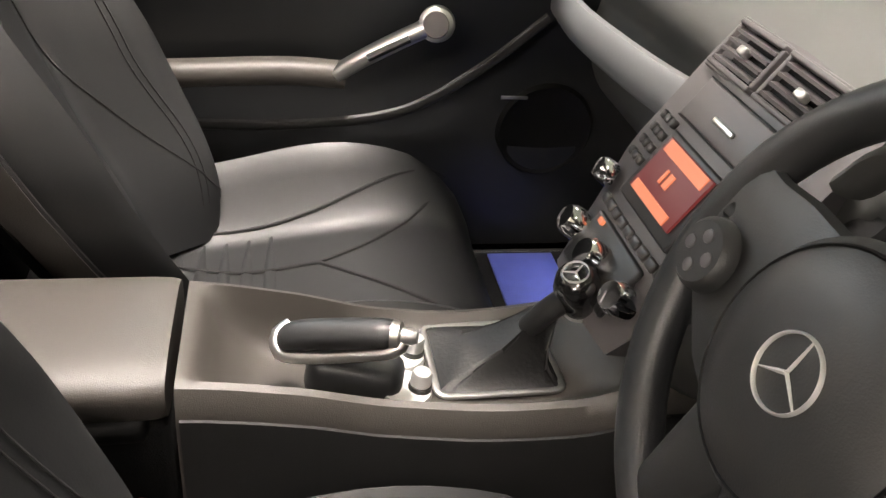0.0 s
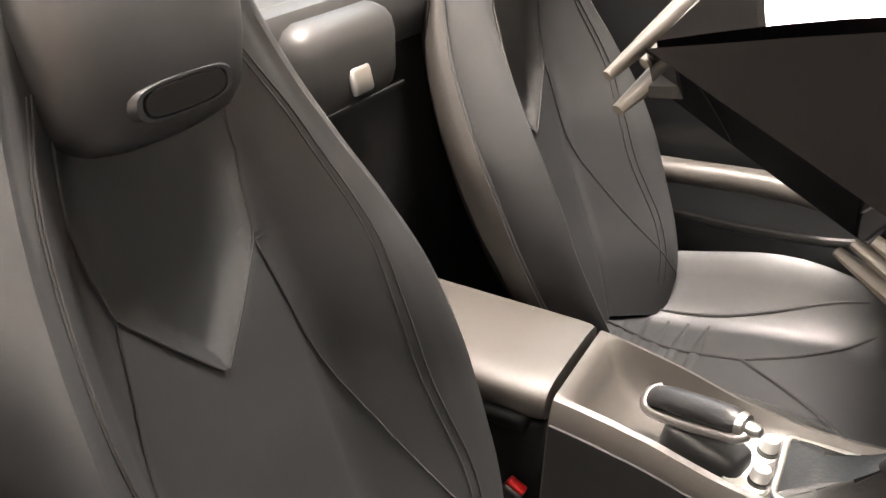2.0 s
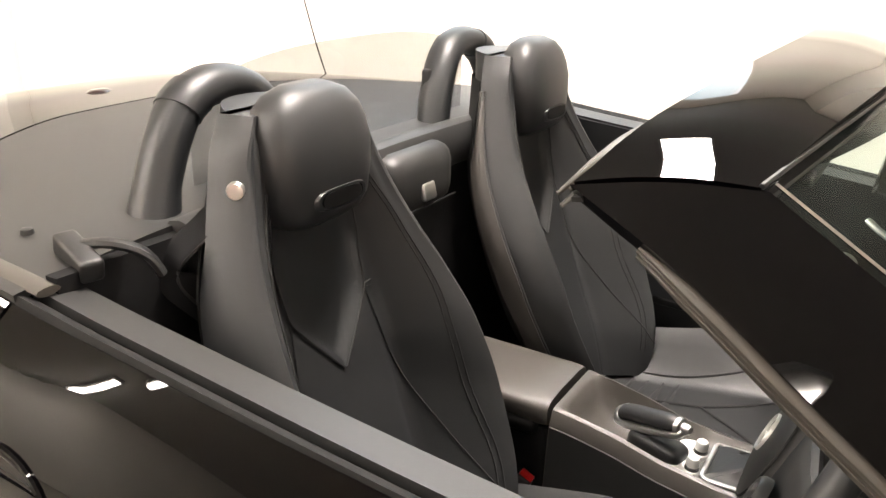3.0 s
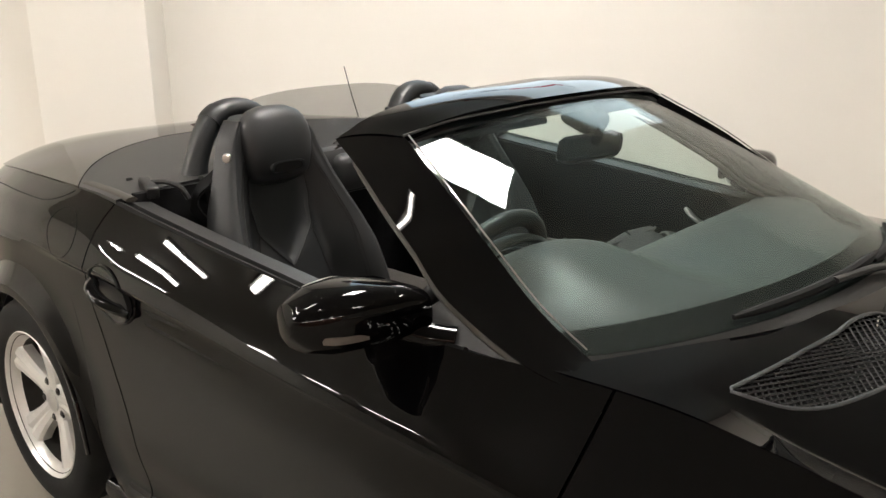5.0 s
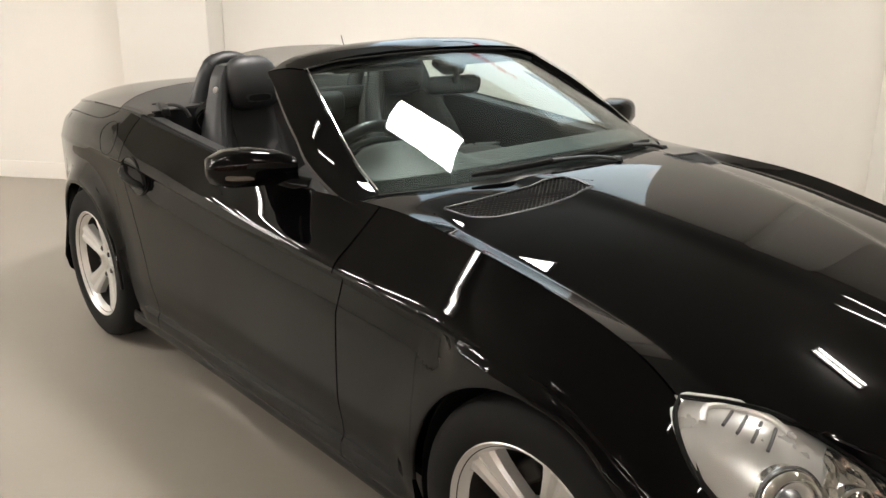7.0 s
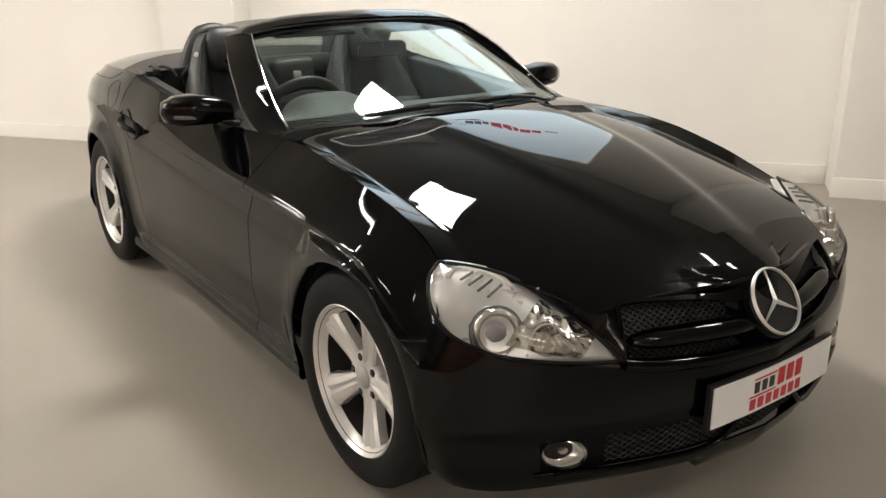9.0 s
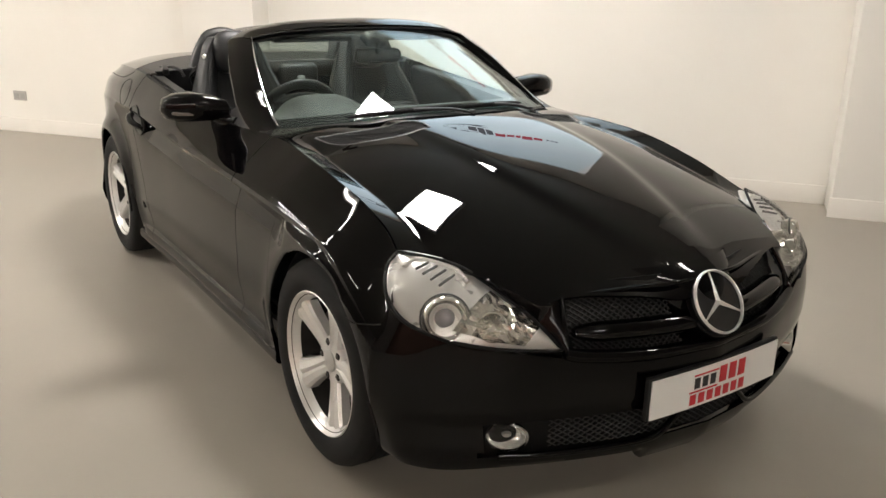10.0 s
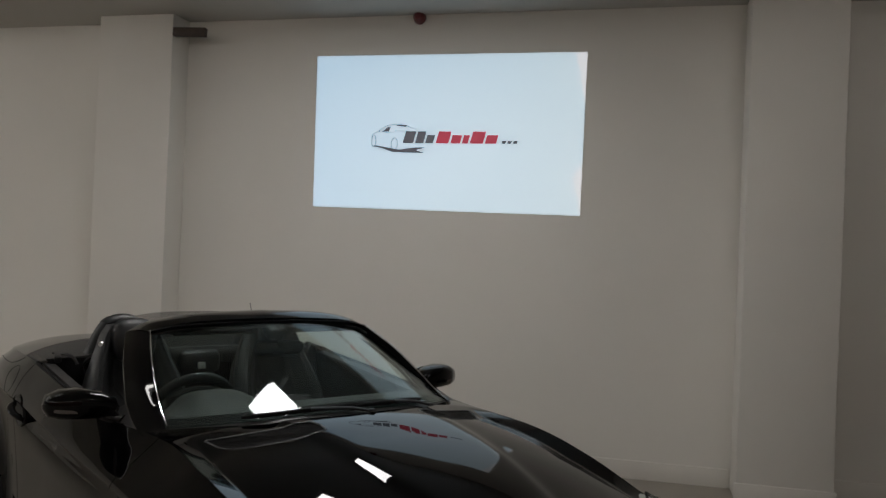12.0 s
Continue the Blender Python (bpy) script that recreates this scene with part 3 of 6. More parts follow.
for sg in (1, -1):
    for c in np.arange(-0.75, 0.75, 0.019):
        pts = []
        for k in np.linspace(0, 1, 10):
            y = c + sg * (k - 0.5) * 0.20
            if abs(y) < 0.425:
                (xt, zt), (xl, zl) = top_c(y), low_c(y)
                pts.append((xt + (xl - xt) * k - 0.03, y, zt + (zl - zt) * k))
        if len(pts) > 1:
            bars.append(tube(pts, ring(0.0026, 0.0026, 4)))
part("lattice", join(*bars), GRID, grille)
for s in (-1, 1):
    fin = []
    for y in np.linspace(0.06, 0.415, 16):
        (xt, zt), (xl, zl) = top_c(y), low_c(y)
        k = 0.58
        fin.append((xt + (xl - xt) * k - 0.006, s * y, zt + (zl - zt) * k))
    part("fin", tube(fin, ring(0.034, 0.026, 16, 2.0), scale=np.concatenate([np.ones(13), (0.92, 0.75, 0.45)])), PAINT, grille)
    side = [(top_c(0.425)[0], s * 0.430, top_c(0.425)[1] + 0.006), (0.622, s * 0.449, 0.570), (low_c(0.45)[0] + 0.006, s * 0.45, low_c(0.45)[1] - 0.006)]
    part("side_frame", tube(spline(side, 8), ring(0.008, 0.007, 8)), PAINT, grille)
lip = [(low_c(y)[0] + 0.002, y, low_c(y)[1] + 0.008) for y in np.linspace(-0.455, 0.455, 40)]
part("lower_lip", tube(lip, ring(0.022, 0.017, 12)), PAINT, grille)
up = [(top_c(y)[0] - 0.006, y, top_c(y)[1] + 0.004) for y in np.linspace(-0.43, 0.43, 40)]
part("upper_lip", tube(up, ring(0.006, 0.006, 10)), PAINT, grille)
# the beak: the bonnet's point runs down over the grille and carries the badge
P = []
for k in np.linspace(0, 1, 16):
    hw = float(pchip((0, 0.3, 0.6, 0.85, 1.0), (0.200, 0.150, 0.118, 0.100, 0.070), k))
    xc, zc = float(pchip((0, 0.2, 0.5, 0.8, 1.0), (0.640, 0.688, 0.722, 0.738, 0.735), k)), float(pchip((0, 0.2, 0.5, 0.8, 1.0), (0.672, 0.645, 0.578, 0.505, 0.480), k))
    P.append([(xc - 0.055 * (f * f) - 0.02 * f ** 6, hw * f, zc - 0.006 * f * f) for f in np.linspace(-1, 1, 25)])
part("beak", sheet(np.array(P)[:, ::-1], 0.012), PAINT, grille)


def star_badge(m, R, depth, parent, back=None):
    """A ring with three tapered arms, facing along z of m."""
    b = part("badge", lathe(((R * 0.925, 0), (R * 0.935, depth * 0.9), (R * 0.96, depth * 1.15), (R * 0.985, depth * 0.9), (R, 0)), m, 56), BADGE, parent, "round chrome three-armed badge")
    if back is not None:
        part("badge_backing", lathe(((0, -0.004), (R * 0.95, -0.004), (R * 0.97, -0.012)), m, 40), back, b)
    for k in range(3):
        r = m @ pose(0, 0, 0, 0, 0, 90 + 120 * k)
        w = R * 0.09
        v = [(-w * 0.5, -w, 0), (-w * 0.5, w, 0), (R * 0.93, w * 0.18, 0), (R * 0.93, -w * 0.18, 0), (-w * 0.2, 0, depth), (R * 0.93, 0, depth * 0.6)]
        bm = mesh_bm(v, [(0, 3, 5, 4), (1, 4, 5, 2), (0, 4, 1), (3, 2, 5), (0, 1, 2, 3)])
        bmesh.ops.transform(bm, matrix=r, verts=bm.verts)
        part("arm", bm, BADGE, b, angle=10)
    return b


face = Vector((1, 0, 0.62)).to_track_quat("Z", "Y").to_matrix().to_4x4()
coneP = Matrix.Translation((0.727, 0, 0.590)) @ face
part("nose_cone", lathe(((0.0, -0.004), (0.090, -0.004), (0.100, -0.010), (0.106, -0.05)), coneP, 48), PAINT, grille)
star_badge(Matrix.Translation((0.736, 0, 0.590)) @ face, 0.090, 0.008, grille, TRIM)

# number plate on a black backing, its print as bars
plate_x = lambda y: 0.774 - 0.16 * y * y
P = np.array([[(plate_x(y), y, z) for z in np.linspace(0.316, 0.429, 4)] for y in np.linspace(-0.260, 0.260, 24)])
plate = part("number_plate", sheet(P, 0.003), WHITEPL, car, "white show plate with red and black bars")
P2 = np.array([[(plate_x(y) - 0.006, y, z) for z in (0.312, 0.36, 0.434)] for y in np.linspace(-0.266, 0.266, 24)])
part("plate_backing", sheet(P2, 0.014), TRIM, plate)


def plate_bar(y0, y1, z0, z1, ink):
    P = np.array([[(plate_x(y) + 0.0015, y, z) for z in (z0, z1)] for y in np.linspace(y0, y1, 4)])
    part("bar", sheet(P, 0.001), ink, plate)


for k in range(3):
    plate_bar(-0.105 + 0.031 * k, -0.105 + 0.031 * k + 0.021, 0.371, 0.402, INKBLK)
for k in range(3):
    plate_bar(-0.006 + 0.040 * k, -0.006 + 0.040 * k + 0.029, 0.367, 0.416, INKRED)
for k in range(7):
    plate_bar(-0.118 + 0.0335 * k, -0.118 + 0.0335 * k + 0.023, 0.325, 0.355, INKRED)
plate_bar(-0.108, -0.012, 0.408, 0.4125, INKRED)
plate_bar(-0.122, -0.012, 0.360, 0.3645, INKRED)

# headlamps
UP = [(0.256, 0.720, 0.716), (0.32, 0.655, 0.706), (0.379, 0.605, 0.690), (0.444, 0.560, 0.654), (0.523, 0.512, 0.602), (0.584, 0.486, 0.564), (0.638, 0.464, 0.520)]
LO = [(0.254, 0.724, 0.712), (0.280, 0.768, 0.690), (0.345, 0.808, 0.645), (0.42, 0.806, 0.598), (0.495, 0.752, 0.565), (0.548, 0.684, 0.547), (0.592, 0.590, 0.530), (0.638, 0.468, 0.516)]
REFL = mat("lamp_reflector", (0.74, 0.73, 0.70), 0.30, 0.5, vary=0.12, scale=22, rvary=0.08)
FACET = mat("faceted_lamp_mirror", (0.80, 0.79, 0.75), 0.10, 0.95)
LAMPDARK = mat("lamp_shadow_ring", (0.05, 0.05, 0.05), 0.3)
RIBGREY = mat("lamp_rib", (0.10, 0.10, 0.10), 0.4)
LENSGLASS = mat("projector_glass", (0.30, 0.31, 0.33), 0.05, 0.6, coat=1.0)
for s in (-1, 1):
    u, l = spline(UP, 40), spline(LO, 40)
    rows = []
    for k in np.linspace(0, 1, 14):
        c = u + (l - u) * k
        b = 0.034 * math.sin(math.pi * k) * np.sin(np.pi * np.linspace(0, 1, 40)) ** 0.7
        c = c + np.outer(b, (0.62, 0.62, 0.48))
        rows.append(c * (1, s, 1))
    P = np.array(rows)
    lamp = part("headlamp", sheet((P - (0.02, s * 0.018, 0.006)) if s > 0 else (P - (0.02, s * 0.018, 0.006))[::-1], 0.004), REFL, car, "clear-lensed silver headlamp")
    cover = part("lens_cover", sheet(P if s > 0 else P[::-1], 0.003), CLEAR, lamp)
    cover.visible_shadow = False
    loop = np.concatenate([u, l[::-1][1:-1]]) * (1, s, 1)
    part("lamp_gasket", tube(loop, ring(0.005, 0.005, 6), closed=True), MESH, lamp)
    d = Vector((1, s * 0.55, 0.28)).to_track_quat("Z", "Y").to_matrix().to_4x4()
    pm = Matrix.Translation((0.474, s * 0.712, 0.598)) @ d
    part("projector_ring", lathe(((0.040, 0.004), (0.043, 0.012), (0.050, 0.016), (0.057, 0.010), (0.060, -0.004), (0.062, -0.03)), pm), FACET, lamp)
    part("ring_gap", lathe(((0.0605, -0.004), (0.0640, -0.001), (0.0655, -0.006)), pm), LAMPDARK, lamp)
    part("projector_bezel", lathe(((0.026, -0.006), (0.032, 0.001), (0.041, 0.004)), pm), REFL, lamp)
    part("projector_lens", lathe(((0.0, 0.010), (0.012, 0.008), (0.022, 0.003), (0.027, -0.006)), pm), LENSGLASS, lamp)
    inner = P - (0.012, s * 0.011, 0.004)
    for k in range(4):
        c = inner[2:6, 8 + 2 * k]
        part("reflector_rib", tube(spline([p + (0.006, s * 0.006, 0.003) for p in c], 8), ring(0.0034, 0.0040, 6)), RIBGREY, lamp)
    part("rib_frame", tube(spline([inner[7, 6], inner[4, 5], inner[2, 6], inner[1, 9], inner[1, 13], inner[2, 17]], 24), ring(0.007, 0.007, 8)), REFL, lamp)
    rnd = random.Random(5)
    fac = inner[1:12, 21:34].copy()
    for i in range(fac.shape[0]):
        for j in range(fac.shape[1]):
            d_ = rnd.uniform(-0.004, 0.010)
            fac[i, j] += (d_, s * d_, d_ * 0.4)
    part("faceted_reflector", sheet(fac if s > 0 else fac[::-1], 0.003), FACET, lamp, angle=0)
    tm = Matrix.Translation((0.535, s * 0.612, 0.578)) @ d
    part("main_beam_bowl", lathe(((0.034, 0.012), (0.036, 0.016), (0.040, 0.012), (0.040, -0.01)), tm, 28), FACET, lamp)
    part("bulb_cap", lathe(((0.0, 0.014), (0.008, 0.012), (0.012, 0.004), (0.014, -0.01)), tm, 18), CHROME, lamp)

    # painted corner between lamp, bonnet and grille
    A = spline([(0.444, 0.560, 0.654), (0.523, 0.512, 0.602), (0.584, 0.486, 0.564), (0.640, 0.462, 0.516)], 16)
    B = []
    for a in np.linspace(0.80, 0.62, 12):
        w = a * (float(pchip(*BELT_W, 0.24)) - 0.004)
        B.append((front_edge(a), w, float(bonnet_z(front_edge(a), w)) - 0.002))
    B = spline(B + [(0.622, 0.444, 0.57), (0.648, 0.452, 0.505)], 16)
    P = np.array([[(p + (q - p) * k + np.array((0.012, 0, 0.008)) * math.sin(math.pi * k)) * (1, s, 1) for k in np.linspace(0, 1, 6)] for p, q in zip(A, B)])
    part("lamp_corner", sheet(P if s < 0 else P[::-1], 0.004), PAINT, car)

# rear end, deck and lamps
rear = []
for z in np.linspace(0.2, 0.885, 20):
    f = float(pchip((0.2, 0.3, 0.6, 0.8, 0.885), (0.9, 1.0, 1.0, 0.9, 0.7), z))
    w0 = float(side_w(-3.15, z))
    c = spline([(-3.15, w0, z), (-3.15 - 0.055 * f, w0 * 0.86, z), (-3.15 - 0.105 * f, w0 * 0.55, z), (-3.15 - 0.13 * f, 0, z)], 24)
    rear.append(c * (1, -1, 1))
R = np.array(rear)
part("rear_bumper", sheet(np.concatenate([R, R[:, ::-1][:, 1:] * (1, -1, 1)], 1)[:, ::-1], 0.006), PAINT, car)


def rear_pt(k, z):
    """A point of the tail: k below 0 on the flank, 0 to 1 from the corner to the middle."""
    if k < 0:
        x = -3.15 - 0.25 * k
        return (x, float(side_w(x, z)) + 0.003, z)
    f = float(pchip((0.2, 0.3, 0.6, 0.8, 0.885), (0.9, 1.0, 1.0, 0.9, 0.7), z))
    w0 = float(side_w(-3.15, z))
    p = spline([(-3.15, w0, z), (-3.15 - 0.055 * f, w0 * 0.86, z), (-3.15 - 0.105 * f, w0 * 0.55, z), (-3.15 - 0.13 * f, 0, z)], 41)[int(40 * k)]
    return (p[0] - 0.004, p[1] + 0.003, p[2])


for s in (-1, 1):
    P = np.array([[np.array(rear_pt(k, z)) * (1, s, 1) for z in np.linspace(0.66 + 0.06 * max(0, -k), 0.835 - 0.12 * max(0, -k), 8)] for k in np.linspace(-0.35, 0.35, 16)])
    part("tail_lamp", sheet(P if s > 0 else P[::-1], 0.006), REDGLASS, car, "red tail lamp wrapped round the corner")


def deck_z(x, y):
    xx = np.maximum(x, -3.15)
    we, ze = pchip(*BELT_W, xx), pchip(*BELT_Z, xx)
    zc = pchip((-3.29, -3.2, -3.0, -2.8, -2.5, -2.0), (0.885, 0.935, 0.982, 0.999, 1.002, 0.992), x)
    return zc - (zc - ze) * np.clip(np.abs(y) / we, 0, 1) ** 4.2


def deck_front(s):
    """Where the boot lid ends and the dark cover of the roof well begins."""
    return float(pchip((0, 0.3, 0.55, 0.78, 0.94, 1.0), (-2.645, -2.63, -2.56, -2.43, -2.27, -2.19), abs(s)))


P, Q = [], []
for s in np.linspace(-1, 1, 61):
    x = np.linspace(-3.275 + 0.125 * abs(s) ** 2.2, deck_front(s) - 0.004, 40)
    w = s * pchip(*BELT_W, np.maximum(x, -3.15))
    P.append(np.stack([x, w, deck_z(x, w)], 1))
    x = np.linspace(deck_front(s) + 0.004, -1.99, 26)
    w = s * pchip(*BELT_W, x)
    Q.append(np.stack([x, w, deck_z(x, w) - 0.004], 1))
boot = part("boot_lid", sheet(np.array(P), 0.006), PAINT, car)
well = part("roof_well_cover", sheet(np.array(Q), 0.010), PLASTIC, car, "matt black cover over the folded roof")
part("brake_lamp", lathe(((0.0, 0.012), (0.02, 0.011), (0.034, 0.004), (0.037, 0.0)), pose(-2.80, -0.02, float(deck_z(-2.80, 0)), 0, -2, 0) @ Matrix.Diagonal((0.65, 1.1, 1, 1)), 28), SMOKED, boot, "small dark oval brake lamp")
seams = [[(-2.50, -0.448), (-2.40, -0.475), (-2.35, -0.45), (-2.26, -0.552), (-2.12, -0.561), (-2.03, -0.50)], [(-2.26, -0.552), (-2.16, -0.62), (-2.10, -0.70)], [(-2.12, -0.56), (-2.14, -0.50), (-2.13, -0.49)]]
for c in seams:
    for s in (-1, 1):
        pts = spline([(x, -s * abs(y), float(deck_z(x, y)) - 0.003) for x, y in c], 24)
        part("seam", tube(pts, ring(0.0035, 0.002, 6)), MESH, well)
for s in (-1, 1):
    edge_ = [(x, s * (float(pchip(*BELT_W, x)) - 0.030), float(deck_z(x, float(pchip(*BELT_W, x)) - 0.030)) + 0.003) for x in np.linspace(-2.20, -1.97, 10)]
    part("deck_seal", tube(edge_, ring(0.016, 0.006, 10)), SEALGREY, well, "grey rubber seal beside the roof well")
    hinge = part("roof_hinge", box(0.085, 0.030, 0.030, bevel=0.006, m=pose(-2.00, s * 0.668, 0.990, 0, 12, s * 14)), TRIM, well, "black folding roof hinge")
    part("hinge_arm", tube(spline([(-2.01, s * 0.66, 1.000), (-1.975, s * 0.64, 1.004), (-1.945, s * 0.615, 0.990), (-1.935, s * 0.60, 0.960)], 12), ring(0.010, 0.007, 8)), TRIM, hinge)
    for hx in (-2.12, -2.05):
        part("hinge_stud", lathe(((0.0, 0.014), (0.008, 0.012), (0.010, 0.0)), pose(hx, s * 0.655, float(deck_z(hx, 0.655))), 14), TRIM, hinge)
part("aerial", tube(spline([(-2.69, 0.675, 0.955), (-2.72, 0.665, 1.05), (-2.75, 0.650, 1.178)], 8), ring(0.0022, 0.0022, 6)), TRIM, car, "thin black roof aerial")

# wheels
SPOKES = 5
BRAKE = mat("brake_iron", (0.016, 0.014, 0.012), 0.6, vary=0.4, scale=30, spec=0.3)


def wheel(x, s, turn):
    m = Matrix(((-s, 0, 0, x), (0, 0, s, s * 0.745), (0, 1, 0, HUB), (0, 0, 0, 1)))
    tyre = ((0.205, -0.10), (0.24, -0.108), (0.285, -0.108), (0.306, -0.095), (0.3145, -0.075), (0.3145, -0.052), (0.308, -0.050), (0.308, -0.044), (0.3155, -0.042), (0.3155, -0.004), (0.308, -0.003), (0.308, 0.003),
            (0.3155, 0.004), (0.3155, 0.042), (0.308, 0.044), (0.308, 0.050), (0.3145, 0.052), (0.3145, 0.075), (0.306, 0.095), (0.296, 0.102), (0.285, 0.107), (0.26, 0.110), (0.24, 0.108), (0.222, 0.100), (0.214, 0.094), (0.208, 0.09))
    w = part("wheel", lathe(((0.219, 0.094), (0.223, 0.099), (0.219, 0.102), (0.213, 0.096), (0.208, 0.088), (0.200, 0.080), (0.195, 0.066)), m, 64), ALLOY, car, "silver five-spoke alloy wheel")
    part("tyre", lathe(tyre, m, 72), RUBBER, w, "black road tyre")
    for k in range(SPOKES):
        r = m @ pose(0, 0, 0, 0, 0, turn + 360 / SPOKES * k)
        rings = []
        for d, hw, zt in ((0.02, 0.029, 0.058), (0.05, 0.0295, 0.060), (0.085, 0.031, 0.064), (0.12, 0.035, 0.070), (0.155, 0.041, 0.076), (0.185, 0.049, 0.081), (0.208, 0.062, 0.083)):
            rings.append(np.array([(d, -hw * 1.04, zt - 0.040), (d, -hw, zt - 0.013), (d, -hw * 0.80, zt - 0.004), (d, -hw * 0.30, zt), (d, 0, zt - 0.006), (d, hw * 0.30, zt), (d, hw * 0.80, zt - 0.004), (d, hw, zt - 0.013), (d, hw * 1.04, zt - 0.040), (d, 0, zt - 0.045)]))
        bm = loft(rings)
        bmesh.ops.transform(bm, matrix=r, verts=bm.verts)
        part("spoke", bm, ALLOY, w, angle=18)
        b = part("bolt_recess", lathe(((0.0, 0.0585), (0.011, 0.0585), (0.012, 0.056)), m @ pose(0, 0, 0, 0, 0, turn + 36 + 72 * k) @ pose(0.058, 0, 0.0), 14), MESH, w)
        part("wheel_bolt", lathe(((0.0, 0.062), (0.006, 0.062), (0.0075, 0.058)), m @ pose(0, 0, 0, 0, 0, turn + 36 + 72 * k) @ pose(0.058, 0, 0.0), 10), DARKMETAL, b)
    part("hub", lathe(((0.0, 0.058), (0.040, 0.058), (0.068, 0.057), (0.074, 0.050), (0.076, 0.020)), m, 40), ALLOY, w)
    part("centre_cap", lathe(((0.0, 0.068), (0.024, 0.067), (0.034, 0.062), (0.035, 0.056)), m, 32), SATIN, w)
    part("brake_disc", lathe(((0.05, 0.004), (0.145, 0.006), (0.147, -0.018), (0.05, -0.018)), m, 40), BRAKE, w)
    part("rim_barrel", lathe(((0.0, -0.03), (0.186, -0.03), (0.190, 0.0), (0.195, 0.066)), m, 48), BRAKE, w)
    a = m @ pose(0, 0, 0, 0, 0, 130)
    part("brake_caliper", box(0.055, 0.12, 0.07, bevel=0.012, m=a @ pose(0.125, 0, -0.01)), BRAKE, w)


for s in (-1, 1):
    wheel(AX[0], s, -3)
    wheel(AX[1], s, 8)
part("underbody", box(2.9, 1.36, 0.02, (-1.35, 0, 0.17)), CARPET, car)


# ---- windscreen, its frame, wipers and mirrors ----
both = lambda c: np.concatenate([c, c[::-1][1:] * (1, -1, 1)])
SV = np.linspace(-1, 1, 61)


def screen_curve(k, lift=0.0):
    """A row of the windscreen, from its foot (k = 0) to its top: one smooth bow across, hardly any along."""
    yb, yt = 0.635 * SV, 0.522 * SV
    foot = np.stack([-0.505 - 0.498 * yb ** 2 - 0.435 * yb ** 4, yb, 0.940 - 0.137 * yb ** 2], 1)
    top = np.stack([-1.185 - 0.435 * yt ** 2 - 0.15 * yt ** 4, yt, 1.204 - 0.1 * yt ** 2 - 0.15 * yt ** 4], 1)
    bow = 4 * k * (1 - k) * (0.0101 - 0.0104 * SV ** 2 + 0.0023 * SV ** 4 + 0.0027 * (k - 0.5))
    return foot + (top - foot) * k + np.outer(bow + lift, (0.42, 0, 0.9))


b0 = screen_curve(0)


pane = part("windscreen", sheet(np.array([screen_curve(k) for k in np.linspace(0, 1, 41)]), 0.005), GLASS, car, "clear laminated windscreen")
pane.visible_shadow = False
# dark printed border along the edges of the glass
n = len(b0)
part("screen_border", sheet(np.array([screen_curve(k, -0.009) for k in np.linspace(0, 0.10, 4)]), 0.001), MESH, pane)
part("screen_border", sheet(np.array([screen_curve(k, -0.009) for k in np.linspace(0.965, 1.0, 4)]), 0.001), MESH, pane)
# pillars: flat outside, glass on one side, the door seal on the other
IN = spline([(-0.655, -0.664, 0.868), (-0.745, -0.632, 0.886), (-0.86, -0.618, 0.940), (-0.98, -0.598, 1.018), (-1.10, -0.570, 1.092), (-1.255, -0.522, 1.172)], 30)
OUT = spline([(-0.660, -0.682, 0.862), (-0.80, -0.708, 0.878), (-1.00, -0.684, 0.938), (-1.10, -0.662, 1.003), (-1.19, -0.639, 1.054), (-1.30, -0.603, 1.113), (-1.42, -0.560, 1.158)], 30)
P = []
for i, o in zip(IN, OUT):
    mid = (i + o) / 2 + np.array((0.0, -0.003, 0.006))
    P.append(spline([i, mid, o], 9))
pair("windscreen_pillar", sheet(np.array(P), 0.022), PAINT, car)
# thin chrome line added in place of the highlight along the painted pillar
pair("pillar_glint", tube(IN[5:] + (0.004, 0.004, 0.006), ring(0.0018, 0.0018, 6)), CHROME, car)
taper = np.concatenate([np.linspace(0.3, 1, 4), np.ones(20), np.linspace(1, 0.25, 3)])
for dx, dy, dz, a, b in ((-0.001, 0.006, -0.010, 0.008, 0.007), (-0.006, 0.019, -0.018, 0.008, 0.007), (-0.010, 0.032, -0.028, 0.008, 0.007)):
    pair("door_seal", tube(OUT[:27] + (dx, dy, dz), ring(a, b, 10), scale=taper), SEALGREY, car, "ribbed grey door seal along the pillar")
# header rail over the screen
HF = both(spline([(-1.262, -0.522, 1.172), (-1.232, -0.40, 1.195), (-1.203, -0.19, 1.208), (-1.193, 0, 1.211)], 20))
HR = both(spline([(-1.418, -0.556, 1.160), (-1.385, -0.48, 1.198), (-1.345, -0.30, 1.224), (-1.325, 0, 1.236)], 20))
P = []
for k in np.linspace(0, 1, 10):
    c = HF + (HR - HF) * k
    c[:, 2] += 0.008 * math.sin(math.pi * k) + 0.015 * np.clip(1 - (np.abs(c[:, 1]) / 0.54) ** 4, 0, 1)
    P.append(c)
part("windscreen_header", sheet(np.array(P)[::-1], 0.014), PAINT, car)
taper = np.concatenate([np.linspace(0.25, 1, 4), np.ones(len(HR) - 8), np.linspace(1, 0.25, 4)])
for dx, dz, a, b in ((-0.003, -0.008, 0.008, 0.008), (-0.015, -0.014, 0.008, 0.008), (-0.010, -0.025, 0.010, 0.008)):
    part("header_seal", tube(HR + (dx, 0, dz), ring(a, b, 10), scale=taper), SEALGREY, car, "ribbed grey roof seal along the header")
part("header_trim", tube(HF + (0.0, 0, 0.003), ring(0.003, 0.003, 6)), TRIM, car)
